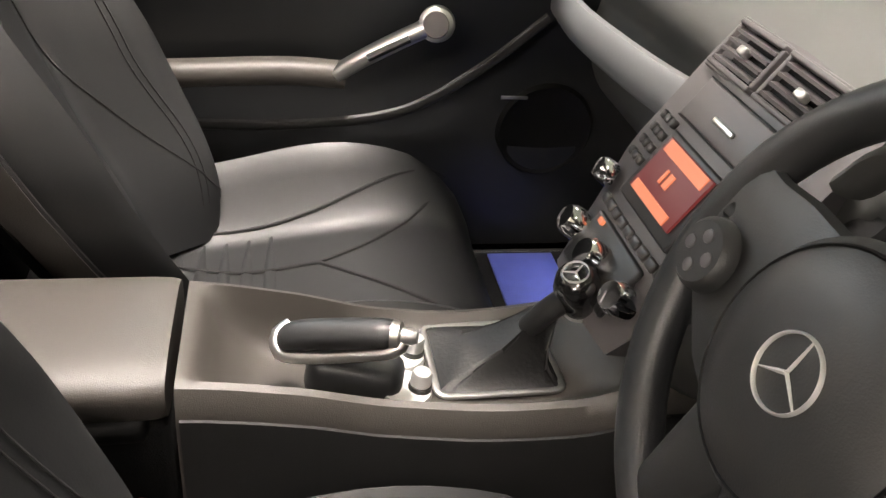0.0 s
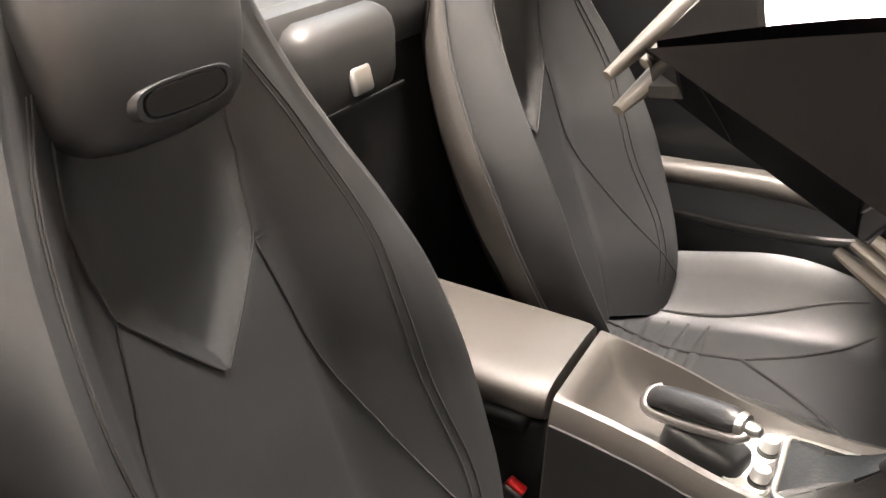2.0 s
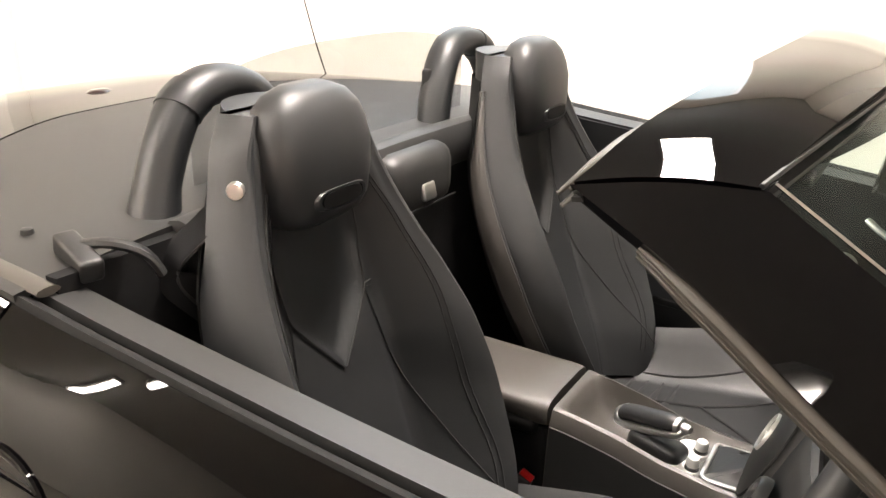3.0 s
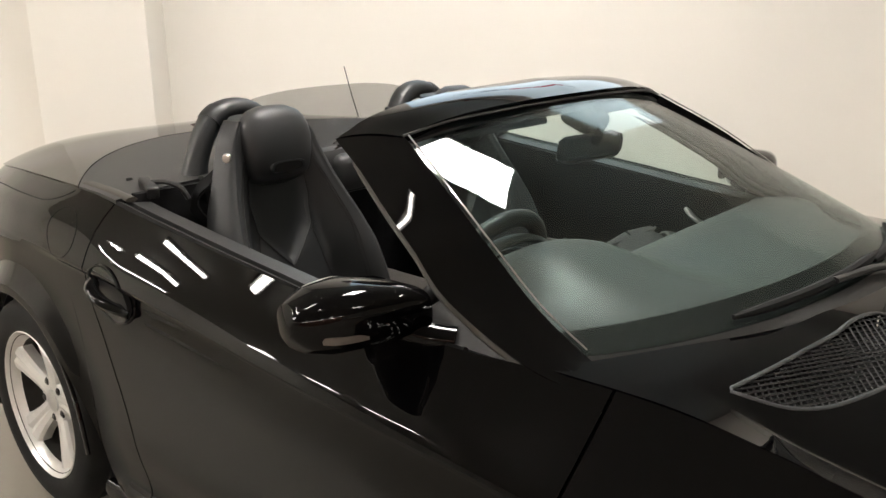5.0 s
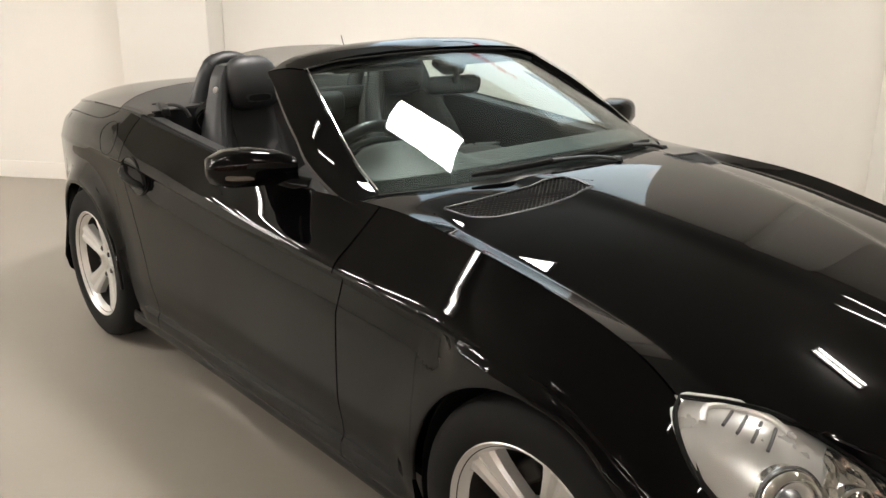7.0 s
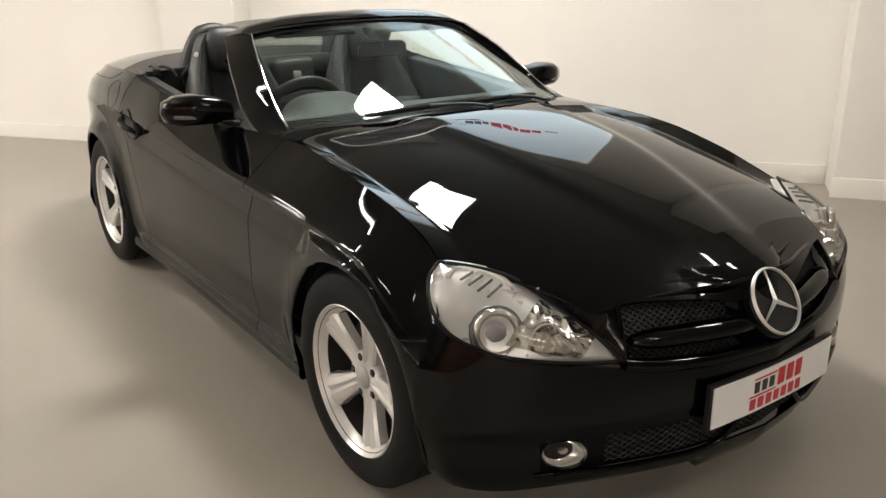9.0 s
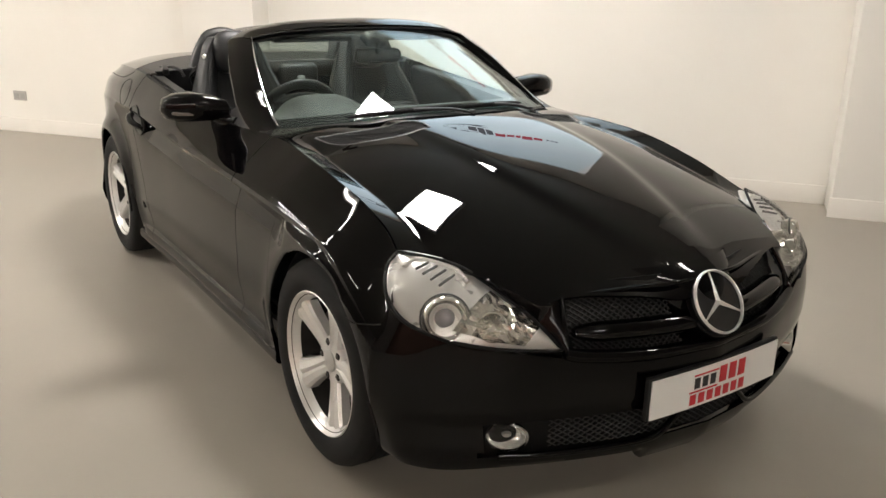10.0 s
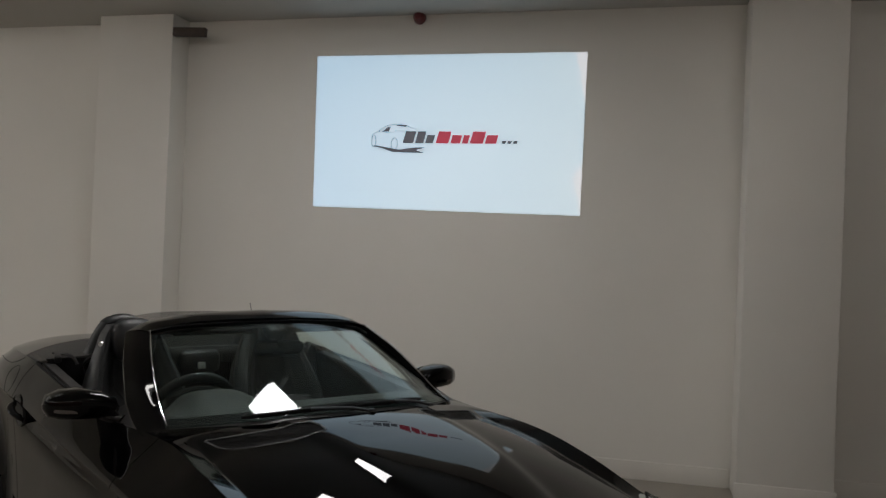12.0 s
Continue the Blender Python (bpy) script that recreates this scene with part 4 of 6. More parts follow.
part("header_lining", sheet(np.array([HF + (HR - HF) * k - (0, 0, 0.019) for k in (0.0, 0.5, 1.0)]), 0.006), PLASTIC, car)
# cowl and wipers
P = []
for k in np.linspace(0, 1, 5):
    a = np.linspace(-1, 1, 41)
    f = np.array([(rear_edge(abs(v)) + 0.01, v * 0.66, 0) for v in a])
    f[:, 2] = bonnet_z(f[:, 0], f[:, 1]) - 0.018
    r = np.stack([np.interp(f[:, 1], b0[:, 1], b0[:, i]) for i in range(3)], 1) - (0.0, 0, 0.004)
    r[:, 1] = f[:, 1]
    P.append(f + (r - f) * k)
part("cowl", sheet(np.array(P), 0.006), TRIM, car)


def on_screen(v, k, lift):
    """A point over the windscreen at the share v of its half width and k of its height."""
    c = screen_curve(k, lift)
    return tuple(np.interp(v, SV, c[:, i]) for i in range(3))


def wiper(pivot, v0, v1):
    """A parked wiper: the blade lies along the foot of the glass, its arm just below."""
    vm = 0.5 * (v0 + v1)
    arm = part("wiper", tube(spline([on_screen(pivot, -0.045, 0.016), on_screen(pivot + 0.35 * (vm - pivot), 0.0, 0.016), on_screen(vm, 0.022, 0.018)], 14), ring(0.010, 0.006, 8)), TRIM, car, "black wiper arm with its blade")
    part("blade", tube([on_screen(v, 0.020 + 0.02 * (v - v0), 0.012) for v in np.linspace(v0, v1, 14)], ring(0.010, 0.009, 8), scale=np.concatenate([(0.5, 0.8), np.ones(10), (0.8, 0.5)])), RUBBER, arm)
    part("pivot_cap", lathe(((0, 0.010), (0.012, 0.009), (0.017, 0.0)), Matrix.Translation(on_screen(pivot, -0.045, 0.016)), 16), TRIM, arm)


wiper(0.05, -0.66, 0.06)
wiper(0.58, -0.02, 0.56)
# door mirrors
INDIC = mat("indicator_lens", (0.10, 0.085, 0.075), 0.06, coat=1.0)
for s in (-1, 1):
    rings = []
    for f, x, y, z, hx, hz in ((0, -1.035, 0.972, 0.932, 0.008, 0.012), (1, -1.035, 0.958, 0.932, 0.045, 0.042), (2, -1.03, 0.918, 0.934, 0.064, 0.058), (3, -1.02, 0.86, 0.935, 0.073, 0.062),
                               (4, -1.005, 0.79, 0.930, 0.068, 0.056), (5, -0.985, 0.745, 0.922, 0.048, 0.044), (6, -0.975, 0.725, 0.915, 0.01, 0.012)):
        r = ring(hx, hz * 0.93, 28, 3.0)
        r[:, 1] = np.where(r[:, 1] < 0, r[:, 1] * 0.90, r[:, 1])
        rings.append(np.stack([r[:, 0] + x - 0.068, np.full(28, s * (y - 0.027)), r[:, 1] + z + 0.002], 1))
    mir = part("door_mirror", loft(rings), PAINT, car, "glossy black door mirror")
    gl = [np.stack([np.full(28, -1.161), s * 0.828 + ring(0.072, 0.040, 28, 2.8)[:, 0], 0.937 + ring(0.072, 0.040, 28, 2.8)[:, 1]], 1)]
    part("mirror_glass", loft([gl[0], gl[0] - (0.004, 0, 0)]), MIRRORGLASS, mir)
    ind = spline([(-1.083, s * 0.935, 0.927), (-1.043, s * 0.903, 0.922), (-1.025, s * 0.843, 0.919), (-1.016, s * 0.773, 0.917)], 16)
    part("indicator", tube(ind, ring(0.005, 0.008, 8)), INDIC, mir, "slim indicator strip")
    part("stalk", tube(spline([(-1.085, s * 0.770, 0.915), (-1.045, s * 0.742, 0.898), (-1.005, s * 0.722, 0.888), (-0.965, s * 0.700, 0.886)], 12), ring(0.036, 0.028, 14), scale=np.linspace(1.0, 0.75, 12)), PAINT, mir)
    tri = np.array([[(-0.86, s * 0.690, 0.880), (-0.93, s * 0.680, 0.90), (-1.02, s * 0.672, 0.932)], [(-0.86, s * 0.700, 0.870), (-0.95, s * 0.712, 0.876), (-1.06, s * 0.73, 0.885)]])
    part("mirror_sail", sheet(tri, 0.01), TRIM, mir)


# ---- cabin ----
DASH = mat("grey_black_dash", (0.052, 0.053, 0.051), 0.5, vary=0.12, scale=10, bump=0.02, bscale=600)
STACK = mat("grey_stack_plastic", (0.065, 0.060, 0.062), 0.4, vary=0.06, scale=12, bump=0.1, bscale=600)
RADIOKEY = mat("dark_radio_key", (0.03, 0.028, 0.028), 0.35)
SCREEN = glow_mat("red_display", (0.35, 0.05, 0.05), 0.09)
SCREEN.node_tree.nodes["Principled BSDF"].inputs["Base Color"].default_value = (0.02, 0.008, 0.008, 1)
SCREEN_HI = glow_mat("orange_display", (1.0, 0.30, 0.14), 0.17)
SCREEN_HI.node_tree.nodes["Principled BSDF"].inputs["Base Color"].default_value = (0.1, 0.03, 0.02, 1)
PLATE = mat("brushed_silver_plate", (0.72, 0.72, 0.70), 0.35, 0.15)
DASHTRIM = mat("satin_grey_trim", (0.16, 0.165, 0.17), 0.35, 0.3)
BLUE = mat("blue_paper", (0.05, 0.07, 0.30), 0.6, vary=0.2, scale=30)

# floor, bulkhead and the shelf behind the seats
part("cabin_floor", box(1.35, 1.36, 0.02, (-1.30, 0, 0.235), 0.004), CARPET, car)
P = np.array([[(-1.99 + 0.02 * (z < 0.5), y, z) for z in np.linspace(0.2, 0.985, 10)] for y in np.linspace(-0.72, 0.72, 20)])
part("rear_bulkhead", sheet(P[::-1], 0.02), CARPET, car)
part("bulkhead_rail", tube([(-1.975, y, 0.945 + 0.03 * (1 - (y / 0.7) ** 2)) for y in np.linspace(-0.53, 0.53, 24)], ring(0.03, 0.045, 12, 3)), PLASTIC, car)
lb = part("latch_box", box(0.09, 0.215, 0.12, (-1.955, -0.015, 0.945), 0.035), PLASTIC, car, "rounded black locker lid with silver latch")
part("latch", box(0.012, 0.042, 0.034, (-1.907, -0.014, 0.925), 0.006, m=pose(-1.909, -0.014, 0.928, 0, -14, 0)), SATIN, lb, "silver latch")
part("lid_gap", box(0.004, 0.20, 0.004, (-1.909, -0.015, 0.900)), MESH, lb)

# roll hoops and the clear deflector between them
for s in (-1, 1):
    c = spline([(-2.05, s * 0.515, 0.965), (-2.055, s * 0.495, 1.03), (-2.06, s * 0.462, 1.095), (-2.065, s * 0.425, 1.135), (-2.07, s * 0.362, 1.150), (-2.065, s * 0.295, 1.130), (-2.055, s * 0.245, 1.06), (-2.045, s * 0.215, 0.965)], 40)
    hoop = part("roll_hoop", tube(c, ring(0.030, 0.036, 16), scale=np.concatenate([np.linspace(1.25, 1, 6), np.ones(34)]), up=(1, 0, 0)), LEATHER2, car, "padded black roll hoop behind the seat")
    part("hoop_band", tube(c[13:17], ring(0.0325, 0.0385, 16), up=(1, 0, 0)), LEATHER2, hoop)
    part("base_collar", lathe(((0.045, 0.02), (0.062, 0.008), (0.075, 0.0)), pose(-2.05, s * 0.508, 0.972) @ Matrix.Diagonal((1.1, 0.9, 1, 1)), 28), PLASTIC, hoop)
    part("bolt", lathe(((0, 0.008), (0.007, 0.008), (0.009, 0.0)), Matrix.Translation((-2.075, s * 0.545, 0.985)) @ (Vector((0.3, s, 0.3)).to_track_quat("Z", "Y").to_matrix().to_4x4()), 14), SATIN, hoop)
    part("clip", box(0.02, 0.025, 0.035, (-2.07, s * 0.235, 1.085), 0.005), TRIM, hoop)
P = np.array([[(-2.085, y, z) for z in np.linspace(0.985, 1.186 - 0.05 * abs(y / 0.40) ** 3, 5)] for y in np.linspace(-0.40, 0.40, 20)])
defl = part("wind_deflector", sheet(P, 0.004), SMOKE, car, "smoked clear wind deflector between the hoops")
defl.visible_shadow = False

# door linings
for s in (-1, 1):
    P = []
    for x in np.linspace(-1.99, -0.80, 40):
        bz = float(pchip(*BELT_Z, x))
        zz = np.linspace(0.25, bz - 0.012, 22)
        y = pchip((0.25, 0.45, 0.54, 0.60, 0.70, 0.80, 0.98), (0.700, 0.700, 0.716, 0.722, 0.708, 0.692, 0.676), zz) + 0.02 * max(0, (x + 0.95) / 0.15)
        y = np.minimum(y, side_w(x, zz) - 0.03)
        P.append(np.stack([np.full(22, x), s * y, zz], 1))
    P = np.array(P)
    card = part("door_lining", sheet(P if s > 0 else P[::-1], 0.01), LEATHER2, car, "black door lining with armrest and silver pull")
    # belt: inner edge, glass slot and outer weather strip
    for w0, w1, dz, m_ in ((-0.004, -0.018, 0.004, RUBBER), (-0.030, -0.078, 0.0, PLASTIC)):
        P = np.array([[(x, s * (float(pchip(*BELT_W, x)) + w0 + (w1 - w0) * k), float(pchip(*BELT_Z, x)) + dz - 0.006 * k) for k in (0, 0.5, 1)] for x in np.linspace(-2.0, -0.93, 40)])
        part("belt_strip", sheet(P if s < 0 else P[::-1], 0.02), m_, card)
    part("armrest_bar", tube(spline([(-1.86, s * 0.675, 0.600), (-1.67, s * 0.668, 0.612), (-1.50, s * 0.664, 0.622), (-1.40, s * 0.662, 0.618)], 20), ring(0.026, 0.022, 14, 2.6)), GREYPL, card, "grey padded armrest")
    part("pull", tube(spline([(-1.415, s * 0.652, 0.622), (-1.385, s * 0.648, 0.645), (-1.33, s * 0.640, 0.680), (-1.275, s * 0.632, 0.712)], 16), ring(0.017, 0.014, 12, 2.8)), SATIN, card, "satin silver door pull")
    part("pull_inset", tube(spline([(-1.365, s * 0.634, 0.660), (-1.30, s * 0.625, 0.698)], 8), ring(0.011, 0.008, 8)), TRIM, card)
    km = Matrix.Translation((-1.258, s * 0.628, 0.720)) @ (Vector((-0.25, -s, 0.25)).to_track_quat("Z", "Y").to_matrix().to_4x4())
    part("pull_knob", lathe(((0.0, 0.010), (0.022, 0.010), (0.028, 0.006), (0.030, -0.02), (0.028, -0.035)), km, 32), SATIN, card)
    part("knob_face", lathe(((0.0, 0.0125), (0.020, 0.0125), (0.022, 0.0095)), km, 28), STACK, card)
    hb = part("release_bowl", lathe(((0.0, -0.012), (0.04, -0.01), (0.055, 0.002), (0.058, 0.0)), Matrix.Translation((-1.17, s * 0.703, 0.80)) @ (Vector((0, -s, 0.15)).to_track_quat("Z", "Y").to_matrix().to_4x4()) @ Matrix.Diagonal((1.25, 0.7, 1, 1)), 28), MESH, card)
    part("release_lever", tube(spline([(-1.225, s * 0.690, 0.815), (-1.20, s * 0.676, 0.800), (-1.165, s * 0.672, 0.783), (-1.13, s * 0.682, 0.775)], 12), ring(0.010, 0.007, 8)), SATIN, card, "silver door release lever")
    part("speaker", lathe(((0.0, 0.004), (0.075, 0.003), (0.088, 0.008), (0.095, 0.0)), Matrix.Translation((-1.02, s * 0.705, 0.50)) @ (Vector((0, -s, 0)).to_track_quat("Z", "Y").to_matrix().to_4x4()), 36), MESH, card)
    part("speaker_badge", box(0.05, 0.003, 0.006, (-1.09, s * 0.693, 0.570), 0.001), SATIN, card)
    part("pocket_lip", tube(spline([(-1.75, s * 0.690, 0.515), (-1.5, s * 0.690, 0.512), (-1.3, s * 0.690, 0.540), (-1.16, s * 0.690, 0.625), (-1.05, s * 0.690, 0.72)], 24), ring(0.008, 0.010, 8)), PLASTIC, card)

# ---- seats ----
SEAM = mat("seam_thread", (0.008, 0.008, 0.008), 0.7)
BACKSHELL = mat("black_back_shell", (0.009, 0.009, 0.009), 0.6, spec=0.2, vary=0.2, scale=12)
CRACK = mat("seat_side_plastic", (0.034, 0.031, 0.028), 0.45, vary=0.1, scale=14, bump=0.2, bscale=500)
SZ = (0.40, 0.50, 0.60, 0.70, 0.78, 0.86, 0.93, 0.99, 1.05, 1.10, 1.14)
S_HW = (0.165, 0.200, 0.235, 0.250, 0.248, 0.230, 0.205, 0.181, 0.157, 0.138, 0.108)
S_XF = (-1.690, -1.725, -1.775, -1.815, -1.840, -1.865, -1.880, -1.888, -1.893, -1.896, -1.905)
S_BO = (0.085, 0.122, 0.136, 0.134, 0.120, 0.096, 0.066, 0.042, 0.024, 0.012, 0.008)


def shield_w(z):
    """Half width of the sunk middle panel of a backrest: a V below, near upright above."""
    return np.interp(z, (0.752, 0.80, 0.842, 0.852, 0.93, 1.0), (0.003, 0.047, 0.083, 0.088, 0.096, 0.088))


def slim(z):
    """How much thinner the flanks of a backrest are, towards its foot."""
    return float(np.clip((0.92 - z) / 0.27, 0, 1))


def seat_front(y, z):
    """x of the front of a backrest, y from its middle."""
    hw, xf, bo = float(pchip(SZ, S_HW, z)), float(pchip(SZ, S_XF, z)), float(pchip(SZ, S_BO, z))
    f = np.clip(np.abs(np.asarray(y)) / hw, 0, 1)
    g = np.clip((f - 0.42) / 0.40, 0, 1)
    lift = bo * g ** 1.6 * (1.6 - 0.6 * g) * (1 - 0.42 * np.clip((f - 0.82) / 0.18, 0, 1) ** 1.5)
    inside = np.clip((shield_w(z) - np.abs(np.asarray(y))) / 0.022, 0, 1) * np.clip((z - 0.745) / 0.03, 0, 1)
    sunk = 0.016 * inside ** 2 * (3 - 2 * inside)
    dent = 0.006 * np.exp(-((f - 0.80) / 0.035) ** 2) + 0.005 * np.exp(-((f - 0.47) / 0.05) ** 2)
    return xf + lift - sunk - dent - (0.05 - 0.03 * slim(z)) * np.clip((f - 0.9) / 0.1, 0, 1) ** 2


def cushion_z(x, y):
    """Height of the cushion, y from its middle."""
    base = pchip((-1.80, -1.60, -1.45, -1.30, -1.22, -1.19), (0.385, 0.395, 0.418, 0.435, 0.422, 0.385), x)
    f = np.clip(np.abs(y) / 0.255, 0, 1)
    bol = pchip((-1.8, -1.6, -1.45, -1.3, -1.19), (0.06, 0.100, 0.110, 0.078, 0.012), x)
    return base + bol * np.clip((f - 0.45) / 0.38, 0, 1) ** 1.4 - 0.07 * np.clip((f - 0.86) / 0.14, 0, 1) ** 2


def seat(s):
    yc = s * 0.365
    st = part("seat_back", loft_back(yc), LEATHER, car, "black leather sports seat with integral headrest")
    # shield-shaped middle panel
    P = []
    for z in np.linspace(0.752, 1.0, 26):
        w = float(shield_w(z))
        P.append([(float(seat_front(y, z)) + 0.0015, yc + y, z) for y in np.linspace(-w, w, 13)])
    part("centre_panel", sheet(np.array(P)[:, ::-1], 0.004), LEATHER2, st)
    for sg in (-1, 1):
        v = [(float(seat_front(w * sg, z)) + 0.002, yc + sg * w, z) for z, w in zip(np.linspace(0.752, 1.0, 30), shield_w(np.linspace(0.752, 1.0, 30)))]
        part("seam", tube(v, ring(0.0016, 0.0016, 6), up=(1, 0, 0)), SEAM, st)
        for off in (0.0, 0.006):
            zz = np.linspace(0.46, 1.04, 40)
            ww = pchip((0.46, 0.6, 0.8, 0.95, 1.04), (0.135, 0.168, 0.172, 0.140, 0.100), zz) + off
            o = [(float(seat_front(w * sg, z)) + 0.0012, yc + sg * w, z) for z, w in zip(zz, ww)]
            part("seam", tube(o, ring(0.0012, 0.0012, 6), up=(1, 0, 0)), SEAM, st)
        o = [(float(seat_front(w * sg, z)) + 0.0015, yc + sg * w, z) for z, w in zip(np.linspace(0.46, 0.845, 24), pchip((0.46, 0.6, 0.72, 0.845), (0.160, 0.138, 0.112, 0.086), np.linspace(0.46, 0.845, 24)))]
        part("seam", tube(o, ring(0.0014, 0.0014, 6), up=(1, 0, 0)), SEAM, st)
        if sg == s:
            continue
        # flat padded side below the bolster, towards the console
        shell = []
        for z in np.linspace(0.42, 1.075, 24):
            hw = float(pchip(SZ, S_HW, z))
            front, rear = float(seat_front(hw * 0.985, z)) - 0.010, float(pchip(SZ, S_XF, z)) - 0.034 + 0.055 * slim(z)
            k = 1 - 0.8 * max(0.0, (z - 0.93) / 0.145)
            shell.append([(front - (front - rear) * k * (1 - h), yc + sg * (hw + 0.004 * math.sin(math.pi * h) + 0.001), z) for h in (0, 0.25, 0.5, 0.75, 1)])
        part("side_panel", sheet(np.array(shell) if sg < 0 else np.array(shell)[:, ::-1], 0.006), CRACK, st)
        part("piping", tube([(r[-1][0] + 0.002, r[-1][1], r[-1][2]) for r in shell], ring(0.003, 0.003, 6), up=(1, 0, 0)), LEATHER, st)
    # hard black shell round the rear
    shell = []
    for z in np.linspace(0.41, 1.09, 40):
        hw, xf = float(pchip(SZ, S_HW, z)), float(pchip(SZ, S_XF, z))
        yb = np.linspace(hw * 0.90, -hw * 0.90, 25)
        xb = xf - 0.115 + (0.088 + 0.055 * slim(z)) * np.abs(yb / (hw * 0.985)) ** 2.2
        shell.append(np.stack([xb - 0.005, yc + yb, np.full(25, z)], 1))
    part("back_shell", sheet(np.array(shell), 0.003), BACKSHELL, st, "hard black back shell")
    # headrest with its air slot
    rings = []
    for z, hw, xf, xb in ((0.972, 0.052, -1.876, -1.925), (0.980, 0.070, -1.858, -1.930), (0.992, 0.084, -1.841, -1.932), (1.010, 0.094, -1.834, -1.933), (1.05, 0.102, -1.832, -1.935), (1.09, 0.104, -1.834, -1.938),
                          (1.118, 0.100, -1.841, -1.938), (1.142, 0.090, -1.850, -1.935), (1.160, 0.072, -1.863, -1.928), (1.171, 0.042, -1.880, -1.915)):
        hy = yc
        r = ring((xf - xb) / 2, hw, 32, 3.0)
        rings.append(np.stack([(xf + xb) / 2 + r[:, 0], hy + r[:, 1], np.full(32, z)], 1))
    hr = part("headrest", loft(rings), LEATHER, st)
    slot = [np.stack([np.full(24, -1.833 - d), hy + ring(0.046 * k, 0.0135 * k, 24, 3.2)[:, 0], 1.022 + ring(0.046 * k, 0.0135 * k, 24, 3.2)[:, 1]], 1) for d, k in ((0.004, 1.22), (-0.002, 1.12), (-0.002, 1.0), (0.012, 0.94))]
    part("slot_frame", loft(slot, caps=False), LEATHER2, hr, "black air slot")
    sl = np.stack([np.full(24, -1.8305), hy + ring(0.043, 0.0118, 24, 3)[:, 0], 1.022 + ring(0.043, 0.0118, 24, 3)[:, 1]], 1)
    part("slot_grille", loft([sl, sl - (0.006, 0, 0)]), MESH, hr)
    # pucker marks where the panel is tied
    for k in range(3):
        part("pucker", tube(spline([(float(seat_front(0.086, 0.845)) + 0.001, yc + s * -0.085, 0.850 - 0.007 * k), (float(seat_front(0.107, 0.845)) + 0.001, yc + s * -0.107, 0.852 - 0.009 * k)], 5), ring(0.0013, 0.0013, 6), scale=(0.3, 0.9, 1, 0.8, 0.2), up=(1, 0, 0)), LEATHER2, st)
    # cushion
    rings = []
    for x in np.concatenate([np.linspace(-1.80, -1.26, 16), (-1.235, -1.215, -1.20, -1.192)]):
        hw = 0.255 * float(pchip((-1.8, -1.5, -1.3, -1.23, -1.192), (0.9, 1.0, 0.98, 0.90, 0.78), x))
        y = np.concatenate([np.linspace(-hw, hw, 31), np.linspace(hw * 0.96, -hw * 0.96, 9)])
        z = np.concatenate([cushion_z(x, np.linspace(-0.255, 0.255, 31)), np.full(9, 0.27)])
        rings.append(np.stack([np.full(40, x), yc + y, z], 1))
    cu = part("seat_cushion", loft(rings), LEATHER, car, "black leather seat cushion with raised sides")
    node = (-1.452, 0.03)
    lines = [[node, (-1.36, 0.075), (-1.26, 0.16), (-1.22, 0.20)], [node, (-1.38, -0.03), (-1.28, -0.12), (-1.22, -0.19)], [node, (-1.56, 0.03), (-1.66, 0.06), (-1.74, 0.09)], [(-1.75, -0.13), (-1.5, -0.13), (-1.3, -0.135)], [(-1.75, 0.135), (-1.5, 0.14), (-1.3, 0.19), (-1.23, 0.22)]]
    for ln in lines:
        pts = spline([(x, y, 0) for x, y in ln], 16)
        part("seam", tube([(p[0], yc + s * p[1], float(cushion_z(p[0], p[1])) + 0.0015) for p in pts], ring(0.003, 0.003, 6)), SEAM, cu)
    for k in range(6):
        x = -1.70 + 0.035 * k
        part("pleat", tube([(x, yc + y, float(cushion_z(x, y)) - 0.001) for y in np.linspace(-0.12, 0.125, 12)], ring(0.011, 0.0045, 8), scale=np.sin(np.linspace(0.15, math.pi - 0.15, 12))), LEATHER, cu)


def loft_back(yc):
    rings = []
    for z in np.linspace(0.40, 1.14, 64):
        hw, xf = float(pchip(SZ, S_HW, z)), float(pchip(SZ, S_XF, z))
        y = np.linspace(-hw, hw, 65)
        x = seat_front(y, z)
        yb = np.linspace(hw * 0.985, -hw * 0.985, 15)
        xb = xf - 0.115 + (0.088 + 0.055 * slim(z)) * np.abs(yb / (hw * 0.985)) ** 2.2
        rings.append(np.stack([np.concatenate([x, xb]), yc + np.concatenate([y, yb]), np.full(80, z)], 1))
    return loft(rings)


